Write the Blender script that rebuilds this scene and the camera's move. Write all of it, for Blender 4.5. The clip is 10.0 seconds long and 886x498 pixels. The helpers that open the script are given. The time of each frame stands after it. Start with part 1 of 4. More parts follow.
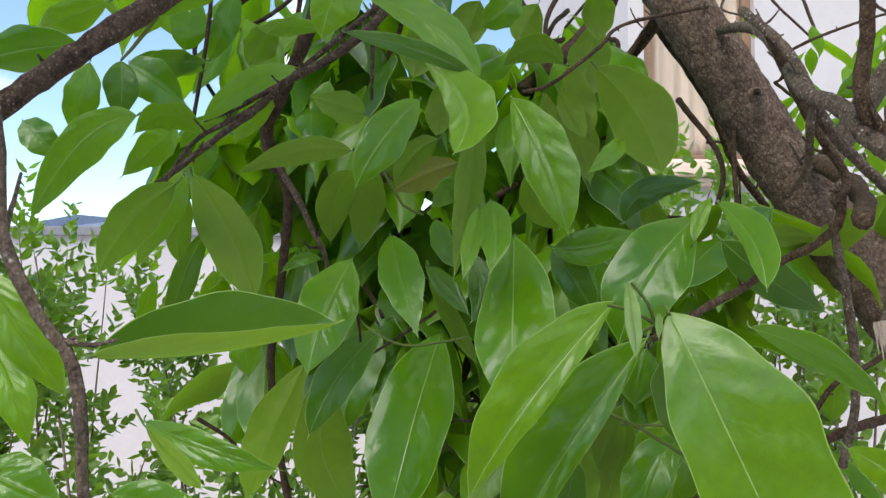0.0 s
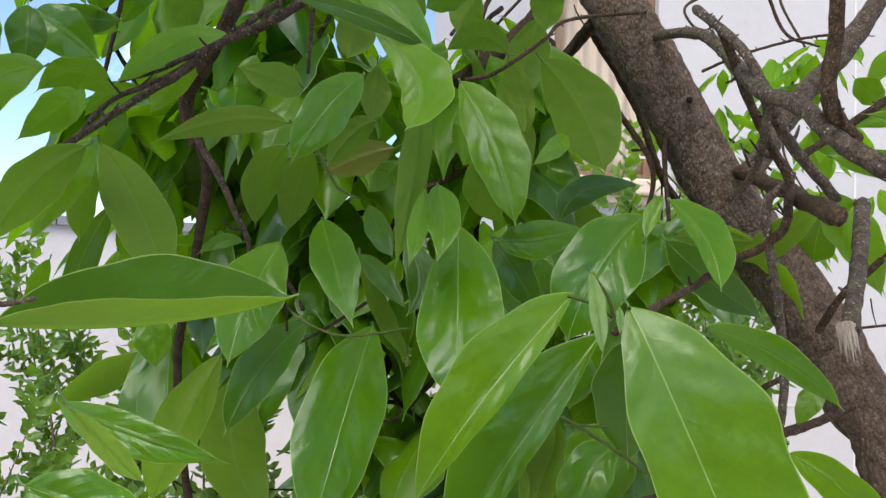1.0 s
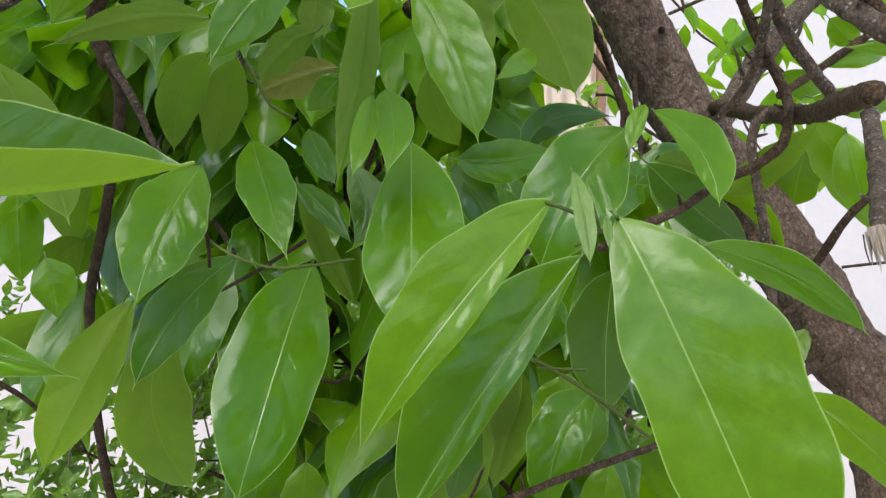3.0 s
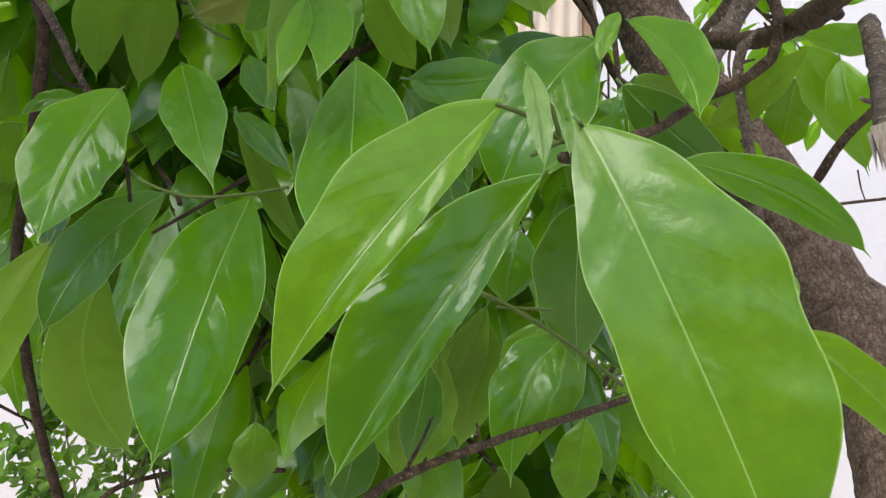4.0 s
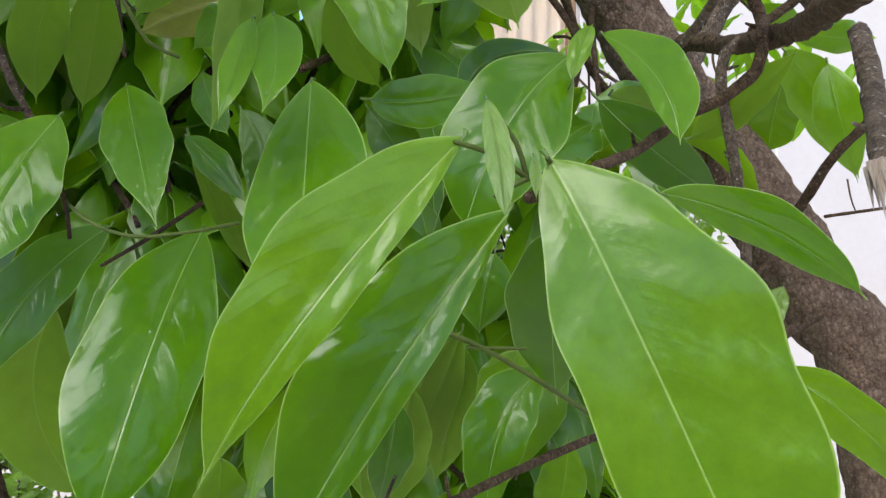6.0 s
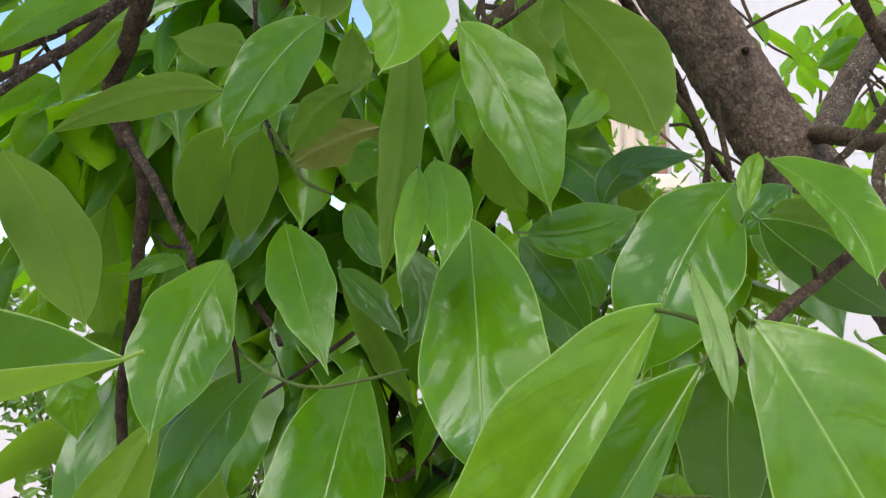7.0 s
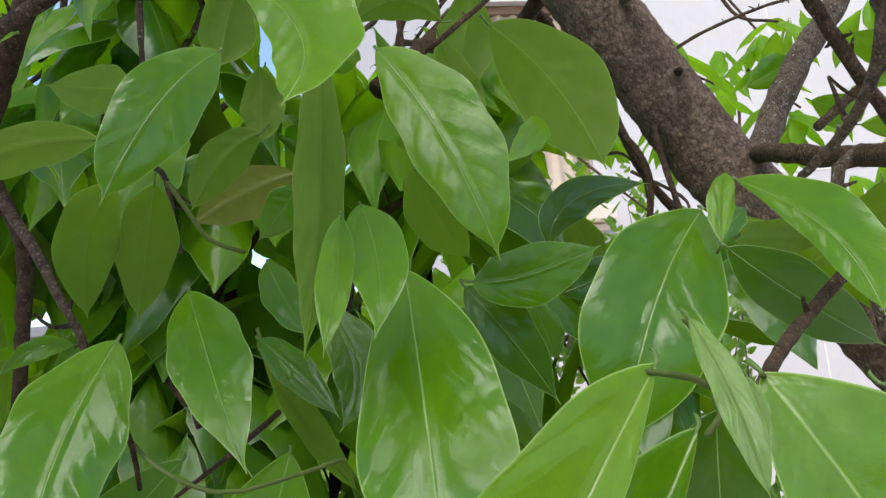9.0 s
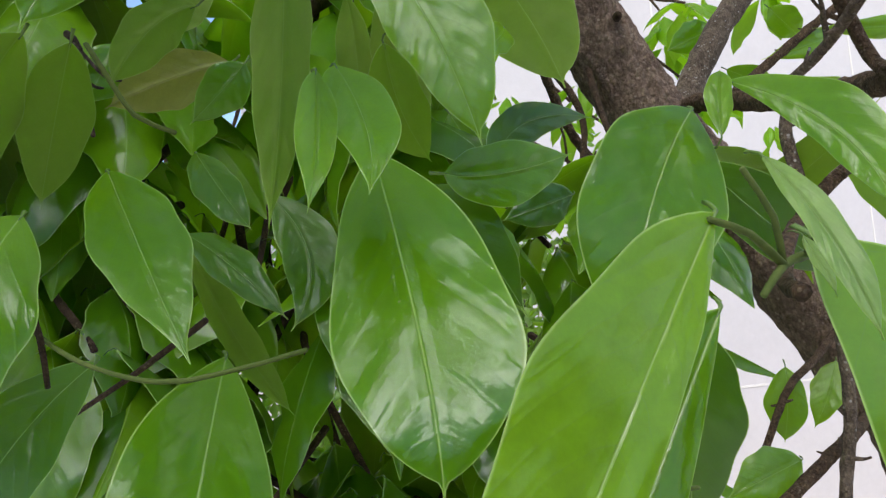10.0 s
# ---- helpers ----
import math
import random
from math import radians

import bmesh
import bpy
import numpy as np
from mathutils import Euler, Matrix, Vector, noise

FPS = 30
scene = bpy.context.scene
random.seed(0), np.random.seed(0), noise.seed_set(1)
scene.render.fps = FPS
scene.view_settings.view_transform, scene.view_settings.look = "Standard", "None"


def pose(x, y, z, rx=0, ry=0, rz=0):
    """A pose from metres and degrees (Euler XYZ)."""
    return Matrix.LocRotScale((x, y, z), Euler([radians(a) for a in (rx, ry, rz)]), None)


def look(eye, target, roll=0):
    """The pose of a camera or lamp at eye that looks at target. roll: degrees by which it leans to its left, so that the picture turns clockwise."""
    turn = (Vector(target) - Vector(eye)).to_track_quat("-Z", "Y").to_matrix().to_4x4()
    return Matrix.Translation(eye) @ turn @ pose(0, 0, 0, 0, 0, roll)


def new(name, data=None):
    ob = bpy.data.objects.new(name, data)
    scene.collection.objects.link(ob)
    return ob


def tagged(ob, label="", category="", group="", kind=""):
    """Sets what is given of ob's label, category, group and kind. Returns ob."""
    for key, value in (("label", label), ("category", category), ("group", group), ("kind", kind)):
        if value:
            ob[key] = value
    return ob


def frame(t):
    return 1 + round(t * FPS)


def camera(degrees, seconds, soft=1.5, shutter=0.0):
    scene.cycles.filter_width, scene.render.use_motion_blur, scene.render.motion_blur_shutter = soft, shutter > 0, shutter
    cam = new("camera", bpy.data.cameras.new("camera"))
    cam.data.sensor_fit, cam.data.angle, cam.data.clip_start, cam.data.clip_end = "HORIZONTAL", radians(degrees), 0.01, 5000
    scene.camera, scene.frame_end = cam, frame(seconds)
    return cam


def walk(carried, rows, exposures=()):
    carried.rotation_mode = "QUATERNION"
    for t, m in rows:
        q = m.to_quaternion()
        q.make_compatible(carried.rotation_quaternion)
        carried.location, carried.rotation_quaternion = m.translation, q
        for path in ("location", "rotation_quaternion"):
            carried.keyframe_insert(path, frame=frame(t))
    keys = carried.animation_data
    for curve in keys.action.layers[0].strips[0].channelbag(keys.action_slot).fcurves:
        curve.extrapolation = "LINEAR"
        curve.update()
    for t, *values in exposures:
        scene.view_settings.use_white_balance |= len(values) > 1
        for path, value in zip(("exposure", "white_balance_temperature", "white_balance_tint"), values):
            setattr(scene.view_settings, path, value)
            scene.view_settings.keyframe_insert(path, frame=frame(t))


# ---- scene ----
cam = camera(59.2, 10.0, 1.35)
METRES, EYE, TILT, LEAN, TURN = 0.5, 1.6, 8.0, 0.0, 0.0
PATH = [
    (0, (0.034, 0.1, 1.678), (0.0, 2.095, 1.809), 0.4),
    (0.5, (0.019, 0.124, 1.675), (0.133, 2.116, 1.819), 1.6),
    (1, (0.007, 0.135, 1.666), (0.233, 2.116, 1.823), 2.6),
    (1.5, (0.005, 0.148, 1.655), (0.292, 2.121, 1.812), 2.7),
    (2, (0.004, 0.167, 1.655), (0.311, 2.139, 1.787), 2.6),
    (2.2, (0.011, 0.177, 1.653), (0.322, 2.149, 1.781), 2.4),
    (3.3, (0.024, 0.222, 1.633), (0.384, 2.187, 1.744), 1.7),
    (3.5, (0.033, 0.232, 1.632), (0.397, 2.196, 1.715), 1.5),
    (4, (0.046, 0.252, 1.617), (0.423, 2.215, 1.673), 1.3),
    (4.5, (0.05, 0.267, 1.618), (0.441, 2.228, 1.667), 1.5),
    (5, (0.077, 0.273, 1.616), (0.426, 2.241, 1.674), 1.3),
    (5.2, (0.074, 0.267, 1.623), (0.482, 2.225, 1.633), 1.3),
    (6.3, (0.053, 0.278, 1.646), (0.427, 2.242, 1.706), -0.9),
    (6.5, (0.045, 0.279, 1.655), (0.358, 2.252, 1.75), -1.3),
    (7, (0.027, 0.283, 1.673), (0.217, 2.265, 1.865), -1.3),
    (7.5, (0.025, 0.278, 1.691), (0.126, 2.258, 1.954), -2.2),
    (8, (0.029, 0.281, 1.698), (0.058, 2.257, 2.002), -3.6),
    (8.5, (0.026, 0.303, 1.697), (0.03, 2.277, 2.018), -4.4),
    (9, (0.033, 0.334, 1.683), (0.396, 2.279, 1.975), -6.1),
    (9.5, (0.027, 0.349, 1.671), (0.624, 2.24, 1.93), -5.6),
    (10, (0.004, 0.378, 1.655), (0.668, 2.251, 1.878), -4.2),
]
walk(cam, [(t, look(eye, target, roll)) for t, eye, target, roll in PATH], [(0.0, 1.15, 6500, 13), (1.0, 1.12, 6500, 13), (2.0, 1.25, 6500, 13), (4.5, 1.38, 6500, 13), (6.5, 1.38, 6500, 13), (8.0, 1.35, 6500, 13), (10.0, 1.21, 6500, 13)])
# ---- world and sun ----
SUN_AZ, SUN_EL = 208.0, 56.0
world = bpy.data.worlds.new("sky")
scene.world = world
world.use_nodes = True
wn, wl = world.node_tree.nodes, world.node_tree.links
wn.clear()
sky = wn.new("ShaderNodeTexSky")
sky.sky_type, sky.sun_disc = "NISHITA", False
sky.sun_elevation, sky.sun_rotation = radians(SUN_EL), radians(SUN_AZ)
sky.air_density, sky.dust_density, sky.ozone_density = 1.0, 0.1, 3.0
wtc = wn.new("ShaderNodeTexCoord")
cloud = wn.new("ShaderNodeTexNoise")
cloud.inputs["Scale"].default_value, cloud.inputs["Detail"].default_value, cloud.inputs["Roughness"].default_value = 2.6, 8.0, 0.58
wmap = wn.new("ShaderNodeMapping")
wmap.inputs["Location"].default_value = (0.3, 1.1, 0.5)
wl.new(wtc.outputs["Generated"], wmap.inputs["Vector"])
wl.new(wmap.outputs["Vector"], cloud.inputs["Vector"])
cramp = wn.new("ShaderNodeValToRGB")
cramp.color_ramp.elements[0].position, cramp.color_ramp.elements[1].position = 0.51, 0.70
wl.new(cloud.outputs["Fac"], cramp.inputs["Fac"])
cmix = wn.new("ShaderNodeMix")
cmix.data_type = "RGBA"
cmix.inputs["B"].default_value = (12.8, 12.2, 11.4, 1)
wl.new(cramp.outputs["Color"], cmix.inputs["Factor"])
wl.new(sky.outputs["Color"], cmix.inputs["A"])
wbg = wn.new("ShaderNodeBackground")
wbg.inputs["Strength"].default_value = 0.125
wl.new(cmix.outputs["Result"], wbg.inputs["Color"])
wout = wn.new("ShaderNodeOutputWorld")
wl.new(wbg.outputs["Background"], wout.inputs["Surface"])

sun = new("sun", bpy.data.lights.new("sun", "SUN"))
sun.data.energy, sun.data.angle, sun.data.color = 2.3, radians(46), (1.0, 0.95, 0.87)
az = radians(SUN_AZ)
sdir = Vector((math.sin(az) * math.cos(radians(SUN_EL)), math.cos(az) * math.cos(radians(SUN_EL)), math.sin(radians(SUN_EL))))
sun.matrix_world = look(sdir * 20, (0, 0, 0))


# ---- materials ----
def node_material(name):
    m = bpy.data.materials.new(name)
    m.use_nodes = True
    nodes, links = m.node_tree.nodes, m.node_tree.links
    nodes.clear()
    out = nodes.new("ShaderNodeOutputMaterial")
    return m, nodes, links, out


def math_node(nodes, links, op, a, b=None, c=None):
    n = nodes.new("ShaderNodeMath")
    n.operation = op
    for i, v in enumerate((a, b, c)):
        if v is None:
            continue
        if isinstance(v, (int, float)):
            n.inputs[i].default_value = v
        else:
            links.new(v, n.inputs[i])
    return n.outputs[0]


def mix_rgb(nodes, links, fac, a, b, blend="MIX"):
    n = nodes.new("ShaderNodeMix")
    n.data_type, n.blend_type = "RGBA", blend
    for key, v in (("Factor", fac), ("A", a), ("B", b)):
        if isinstance(v, tuple):
            n.inputs[key].default_value = (*v, 1) if len(v) == 3 else v
        elif isinstance(v, (int, float)):
            n.inputs[key].default_value = v
        else:
            links.new(v, n.inputs[key])
    return n.outputs["Result"]


def noise_node(nodes, links, scale, detail=4.0, rough=0.55, vector=None):
    n = nodes.new("ShaderNodeTexNoise")
    n.inputs["Scale"].default_value, n.inputs["Detail"].default_value, n.inputs["Roughness"].default_value = scale, detail, rough
    if vector is not None:
        links.new(vector, n.inputs["Vector"])
    return n.outputs["Fac"]


def ramp_node(nodes, links, fac, lo, hi):
    n = nodes.new("ShaderNodeMapRange")
    n.inputs["From Max"].default_value = hi
    if isinstance(lo, float):
        n.inputs["From Min"].default_value = lo
    else:
        links.new(lo, n.inputs["From Min"])
    links.new(fac, n.inputs["Value"])
    return n.outputs["Result"]


def leaf_material(name, deep, light, rib, glow, through_part, rough, island=False, gloss=0.5, blemish=0.0, veined=0.16):
    """A leaf's skin: two greens mixed from leaf to leaf and within it, a pale midrib, arched side veins, fine relief, and light that passes through."""
    m, nodes, links, out = node_material(name)
    uv = nodes.new("ShaderNodeUVMap")
    uv.uv_map = "blade"
    sep = nodes.new("ShaderNodeSeparateXYZ")
    links.new(uv.outputs["UV"], sep.inputs["Vector"])
    x = math_node(nodes, links, "SUBTRACT", sep.outputs["X"], 0.5)
    ax = math_node(nodes, links, "ABSOLUTE", x)
    s = sep.outputs["Y"]
    ribmask = ramp_node(nodes, links, ax, math_node(nodes, links, "SUBTRACT", 0.0085, math_node(nodes, links, "MULTIPLY", s, 0.004)), 0.0025)
    phase = math_node(nodes, links, "SUBTRACT", math_node(nodes, links, "MULTIPLY", s, 11.0), math_node(nodes, links, "MULTIPLY", math_node(nodes, links, "POWER", ax, 1.3), 8.0))
    tc = nodes.new("ShaderNodeTexCoord")
    wob = noise_node(nodes, links, 45.0, 3.0, 0.5, tc.outputs["Object"])
    phase = math_node(nodes, links, "ADD", phase, math_node(nodes, links, "MULTIPLY", wob, 1.1))
    tri = math_node(nodes, links, "PINGPONG", phase, 0.5)
    vein = ramp_node(nodes, links, tri, 0.028, 0.0)
    swell = math_node(nodes, links, "SINE", math_node(nodes, links, "MULTIPLY", phase, 6.2832))
    if island:
        geo = nodes.new("ShaderNodeNewGeometry")
        rnd = geo.outputs["Random Per Island"]
    else:
        info = nodes.new("ShaderNodeObjectInfo")
        rnd = info.outputs["Random"]
    broad = noise_node(nodes, links, 22.0, 3.0, 0.5, tc.outputs["Object"])
    pick = math_node(nodes, links, "ADD", math_node(nodes, links, "MULTIPLY", rnd, 0.55), math_node(nodes, links, "MULTIPLY", ramp_node(nodes, links, broad, 0.36, 0.64), 0.45))
    col = mix_rgb(nodes, links, pick, deep, light)
    fine = noise_node(nodes, links, 900.0, 2.0, 0.6, tc.outputs["Object"])
    cell = noise_node(nodes, links, 190.0, 3.0, 0.6, tc.outputs["Object"])
    mottle = math_node(nodes, links, "ADD", math_node(nodes, links, "MULTIPLY", ramp_node(nodes, links, cell, 0.35, 0.65), 0.22), math_node(nodes, links, "MULTIPLY", ramp_node(nodes, links, fine, 0.35, 0.65), 0.16))
    col = mix_rgb(nodes, links, mottle, col, (0.004, 0.018, 0.001))
    col = mix_rgb(nodes, links, math_node(nodes, links, "MULTIPLY", vein, veined), col, rib)
    if blemish > 0:
        spots = ramp_node(nodes, links, noise_node(nodes, links, 160.0, 2.0, 0.5, tc.outputs["Object"]), 0.70, 0.74)
        col = mix_rgb(nodes, links, math_node(nodes, links, "MULTIPLY", spots, blemish), col, (0.05, 0.03, 0.012))
    col = mix_rgb(nodes, links, math_node(nodes, links, "MULTIPLY", ribmask, 0.75), col, rib)
    edge = nodes.new("ShaderNodeUVMap")
    edge.uv_map = "span"
    esep = nodes.new("ShaderNodeSeparateXYZ")
    links.new(edge.outputs["UV"], esep.inputs["Vector"])
    inset = math_node(nodes, links, "SUBTRACT", 0.5, math_node(nodes, links, "ABSOLUTE", math_node(nodes, links, "SUBTRACT", esep.outputs["X"], 0.5)))
    margin = ramp_node(nodes, links, math_node(nodes, links, "MULTIPLY", inset, esep.outputs["Y"]), 0.013, 0.006)
    col = mix_rgb(nodes, links, math_node(nodes, links, "MULTIPLY", margin, 0.8), col, rib)
    height = math_node(nodes, links, "ADD", math_node(nodes, links, "MULTIPLY", math_node(nodes, links, "MULTIPLY", swell, ramp_node(nodes, links, broad, 0.35, 0.7)), 0.06), math_node(nodes, links, "MULTIPLY", ramp_node(nodes, links, tri, 0.13, 0.0), -0.05))
    height = math_node(nodes, links, "ADD", height, math_node(nodes, links, "MULTIPLY", cell, 0.16))
    height = math_node(nodes, links, "ADD", height, math_node(nodes, links, "MULTIPLY", fine, 0.06))
    pucker = noise_node(nodes, links, 58.0, 2.0, 0.5, tc.outputs["Object"])
    height = math_node(nodes, links, "ADD", height, math_node(nodes, links, "MULTIPLY", pucker, 0.6))
    cush = nodes.new("ShaderNodeCombineXYZ")
    links.new(math_node(nodes, links, "MULTIPLY", x, 4.0), cush.inputs["X"])
    links.new(math_node(nodes, links, "SUBTRACT", math_node(nodes, links, "MULTIPLY", s, 8.0), math_node(nodes, links, "MULTIPLY", ax, 4.0)), cush.inputs["Y"])
    links.new(math_node(nodes, links, "MULTIPLY", rnd, 70.0), cush.inputs["Z"])
    cushion = noise_node(nodes, links, 0.8, 1.0, 0.4, cush.outputs["Vector"])
    height = math_node(nodes, links, "ADD", height, math_node(nodes, links, "MULTIPLY", cushion, 1.2))
    comb = nodes.new("ShaderNodeCombineXYZ")
    links.new(math_node(nodes, links, "MULTIPLY", ax, 9.0), comb.inputs["X"])
    links.new(math_node(nodes, links, "SUBTRACT", math_node(nodes, links, "MULTIPLY", s, 60.0), math_node(nodes, links, "MULTIPLY", ax, 26.0)), comb.inputs["Y"])
    links.new(math_node(nodes, links, "MULTIPLY", rnd, 50.0), comb.inputs["Z"])
    crease = noise_node(nodes, links, 1.0, 3.0, 0.6, comb.outputs["Vector"])
    height = math_node(nodes, links, "ADD", height, math_node(nodes, links, "MULTIPLY", math_node(nodes, links, "MULTIPLY", crease, ramp_node(nodes, links, ax, 0.34, 0.02)), 0.17))
    channel = math_node(nodes, links, "SUBTRACT", math_node(nodes, links, "MULTIPLY", ramp_node(nodes, links, ax, 0.012, 0.0), 0.28), math_node(nodes, links, "MULTIPLY", ramp_node(nodes, links, ax, 0.06, 0.0), 0.40))
    height = math_node(nodes, links, "ADD", height, channel)
    bump = nodes.new("ShaderNodeBump")
    bump.inputs["Strength"].default_value, bump.inputs["Distance"].default_value = 0.8, 0.0013
    links.new(height, bump.inputs["Height"])
    bsdf = nodes.new("ShaderNodeBsdfPrincipled")
    links.new(col, bsdf.inputs["Base Color"])
    links.new(bump.outputs["Normal"], bsdf.inputs["Normal"])
    rr = math_node(nodes, links, "ADD", rough - 0.07, math_node(nodes, links, "MULTIPLY", broad, 0.14))
    links.new(rr, bsdf.inputs["Roughness"])
    bsdf.inputs["Specular IOR Level"].default_value = gloss
    tr = nodes.new("ShaderNodeBsdfTranslucent")
    tcol = mix_rgb(nodes, links, math_node(nodes, links, "MULTIPLY", pick, 0.5), glow, (0.66, 0.84, 0.08))
    tcol = mix_rgb(nodes, links, math_node(nodes, links, "MULTIPLY", vein, 0.25), tcol, (0.30, 0.45, 0.06))
    links.new(tcol, tr.inputs["Color"])
    mixs = nodes.new("ShaderNodeMixShader")
    mixs.inputs[0].default_value = through_part
    links.new(bsdf.outputs["BSDF"], mixs.inputs[1])
    links.new(tr.outputs["BSDF"], mixs.inputs[2])
    links.new(mixs.outputs[0], out.inputs["Surface"])
    return m


RIB = (0.38, 0.50, 0.15)
GLOW = (0.54, 0.82, 0.05)
UPPER = {
    "glossy": leaf_material("leaf_upper_mature", (0.034, 0.117, 0.005), (0.100, 0.237, 0.007), RIB, GLOW, 0.46, 0.165, gloss=0.62),
    "dark": leaf_material("leaf_upper_dark", (0.020, 0.073, 0.010), (0.045, 0.120, 0.013), RIB, GLOW, 0.36, 0.21, gloss=0.45),
    "young": leaf_material("leaf_upper_young", (0.105, 0.248, 0.004), (0.165, 0.319, 0.007), RIB, (0.58, 0.82, 0.04), 0.48, 0.24, gloss=0.62),
    "fresh": leaf_material("leaf_upper_fresh", (0.074, 0.192, 0.007), (0.134, 0.276, 0.011), RIB, GLOW, 0.46, 0.24, gloss=0.7),
    "yellowed": leaf_material("leaf_upper_yellowed", (0.150, 0.225, 0.026), (0.200, 0.250, 0.034), RIB, (0.75, 0.60, 0.10), 0.45, 0.35, blemish=0.9),
    "bud": leaf_material("leaf_upper_bud", (0.170, 0.290, 0.080), (0.230, 0.350, 0.110), RIB, (0.62, 0.80, 0.20), 0.45, 0.34),
}
UPPER["under"] = UPPER["glossy"]
LOWER = leaf_material("leaf_underside", (0.128, 0.185, 0.028), (0.188, 0.245, 0.042), (0.34, 0.42, 0.14), GLOW, 0.55, 0.46, gloss=0.16, veined=0.3)
LOWER_YELLOWED = leaf_material("leaf_underside_yellowed", (0.190, 0.225, 0.030), (0.250, 0.250, 0.040), (0.3, 0.25, 0.1), (0.62, 0.58, 0.08), 0.45, 0.5, blemish=0.9)
# Far leaves: colours lifted above the near ones to stand in for scattered backlight.
FAR_UPPER = leaf_material("foliage_upper_brightened", (0.080, 0.195, 0.013), (0.175, 0.325, 0.021), RIB, GLOW, 0.64, 0.26, island=True, gloss=0.28)
FAR_LOWER = leaf_material("foliage_underside_brightened", (0.175, 0.255, 0.046), (0.250, 0.322, 0.064), RIB, GLOW, 0.62, 0.46, island=True, gloss=0.16, veined=0.3)
SHRUB_LEAF = leaf_material("shrub_leaf", (0.085, 0.175, 0.034), (0.215, 0.330, 0.075), RIB, GLOW, 0.48, 0.30, island=True)


def plain_material(name, a, b, scale, rough, bump_scale=0.0, bump_depth=0.001, bump_strength=0.5, spots=None, metal=0.0, stretch=None, band=0.2, flaky=0.0):
    """Two colours at two scales of noise, with relief; spots: colour of small pale marks."""
    m, nodes, links, out = node_material(name)
    tc = nodes.new("ShaderNodeTexCoord")
    vec = tc.outputs["Object"]
    if stretch:
        mp = nodes.new("ShaderNodeMapping")
        mp.inputs["Scale"].default_value = stretch
        links.new(vec, mp.inputs["Vector"])
        vec = mp.outputs["Vector"]
    big = noise_node(nodes, links, scale, 5.0, 0.6, vec)
    small = noise_node(nodes, links, scale * 7.3, 4.0, 0.65, vec)
    f = math_node(nodes, links, "ADD", math_node(nodes, links, "MULTIPLY", ramp_node(nodes, links, big, 0.5 - band, 0.5 + band), 0.55), math_node(nodes, links, "MULTIPLY", ramp_node(nodes, links, small, 0.5 - band, 0.5 + band), 0.45))
    col = mix_rgb(nodes, links, f, a, b)
    bsdf = nodes.new("ShaderNodeBsdfPrincipled")
    if spots:
        vo = nodes.new("ShaderNodeTexVoronoi")
        vo.inputs["Scale"].default_value = spots[1]
        links.new(vec, vo.inputs["Vector"])
        sp = ramp_node(nodes, links, vo.outputs["Distance"], 0.30, 0.18)
        keep = ramp_node(nodes, links, noise_node(nodes, links, spots[1] * 0.4, 2.0, 0.5, vec), 0.45, 0.55)
        col = mix_rgb(nodes, links, math_node(nodes, links, "MULTIPLY", math_node(nodes, links, "MULTIPLY", sp, keep), 0.7), col, spots[0])
    links.new(col, bsdf.inputs["Base Color"])
    bsdf.inputs["Roughness"].default_value, bsdf.inputs["Metallic"].default_value = rough, metal
    bsdf.inputs["Specular IOR Level"].default_value = 0.5 if rough < 0.8 else 0.2
    if bump_scale:
        bp = nodes.new("ShaderNodeBump")
        bp.inputs["Strength"].default_value, bp.inputs["Distance"].default_value = bump_strength, bump_depth
        h = math_node(nodes, links, "ADD", noise_node(nodes, links, bump_scale, 6.0, 0.7, vec), math_node(nodes, links, "MULTIPLY", noise_node(nodes, links, bump_scale * 0.23, 3.0, 0.5, vec), 1.2))
        if flaky:
            scale_cells = nodes.new("ShaderNodeTexVoronoi")
            scale_cells.inputs["Scale"].default_value, scale_cells.inputs["Randomness"].default_value = flaky, 1.0
            wobble = nodes.new("ShaderNodeMapping")
            wobble.inputs["Scale"].default_value = (1.0, 1.0, 0.55)
            wobble.inputs["Rotation"].default_value = (0.0, 0.6, 0.0)
            links.new(vec, wobble.inputs["Vector"])
            links.new(wobble.outputs["Vector"], scale_cells.inputs["Vector"])
            crack = ramp_node(nodes, links, scale_cells.outputs["Distance"], 0.25, 0.75)
            h = math_node(nodes, links, "SUBTRACT", h, math_node(nodes, links, "MULTIPLY", crack, 0.45))
            links.new(mix_rgb(nodes, links, math_node(nodes, links, "MULTIPLY", crack, 0.38), col, (a[0] * 0.35, a[1] * 0.35, a[2] * 0.35)), bsdf.inputs["Base Color"])
        links.new(h, bp.inputs["Height"])
        links.new(bp.outputs["Normal"], bsdf.inputs["Normal"])
    links.new(bsdf.outputs["BSDF"], out.inputs["Surface"])
    return m


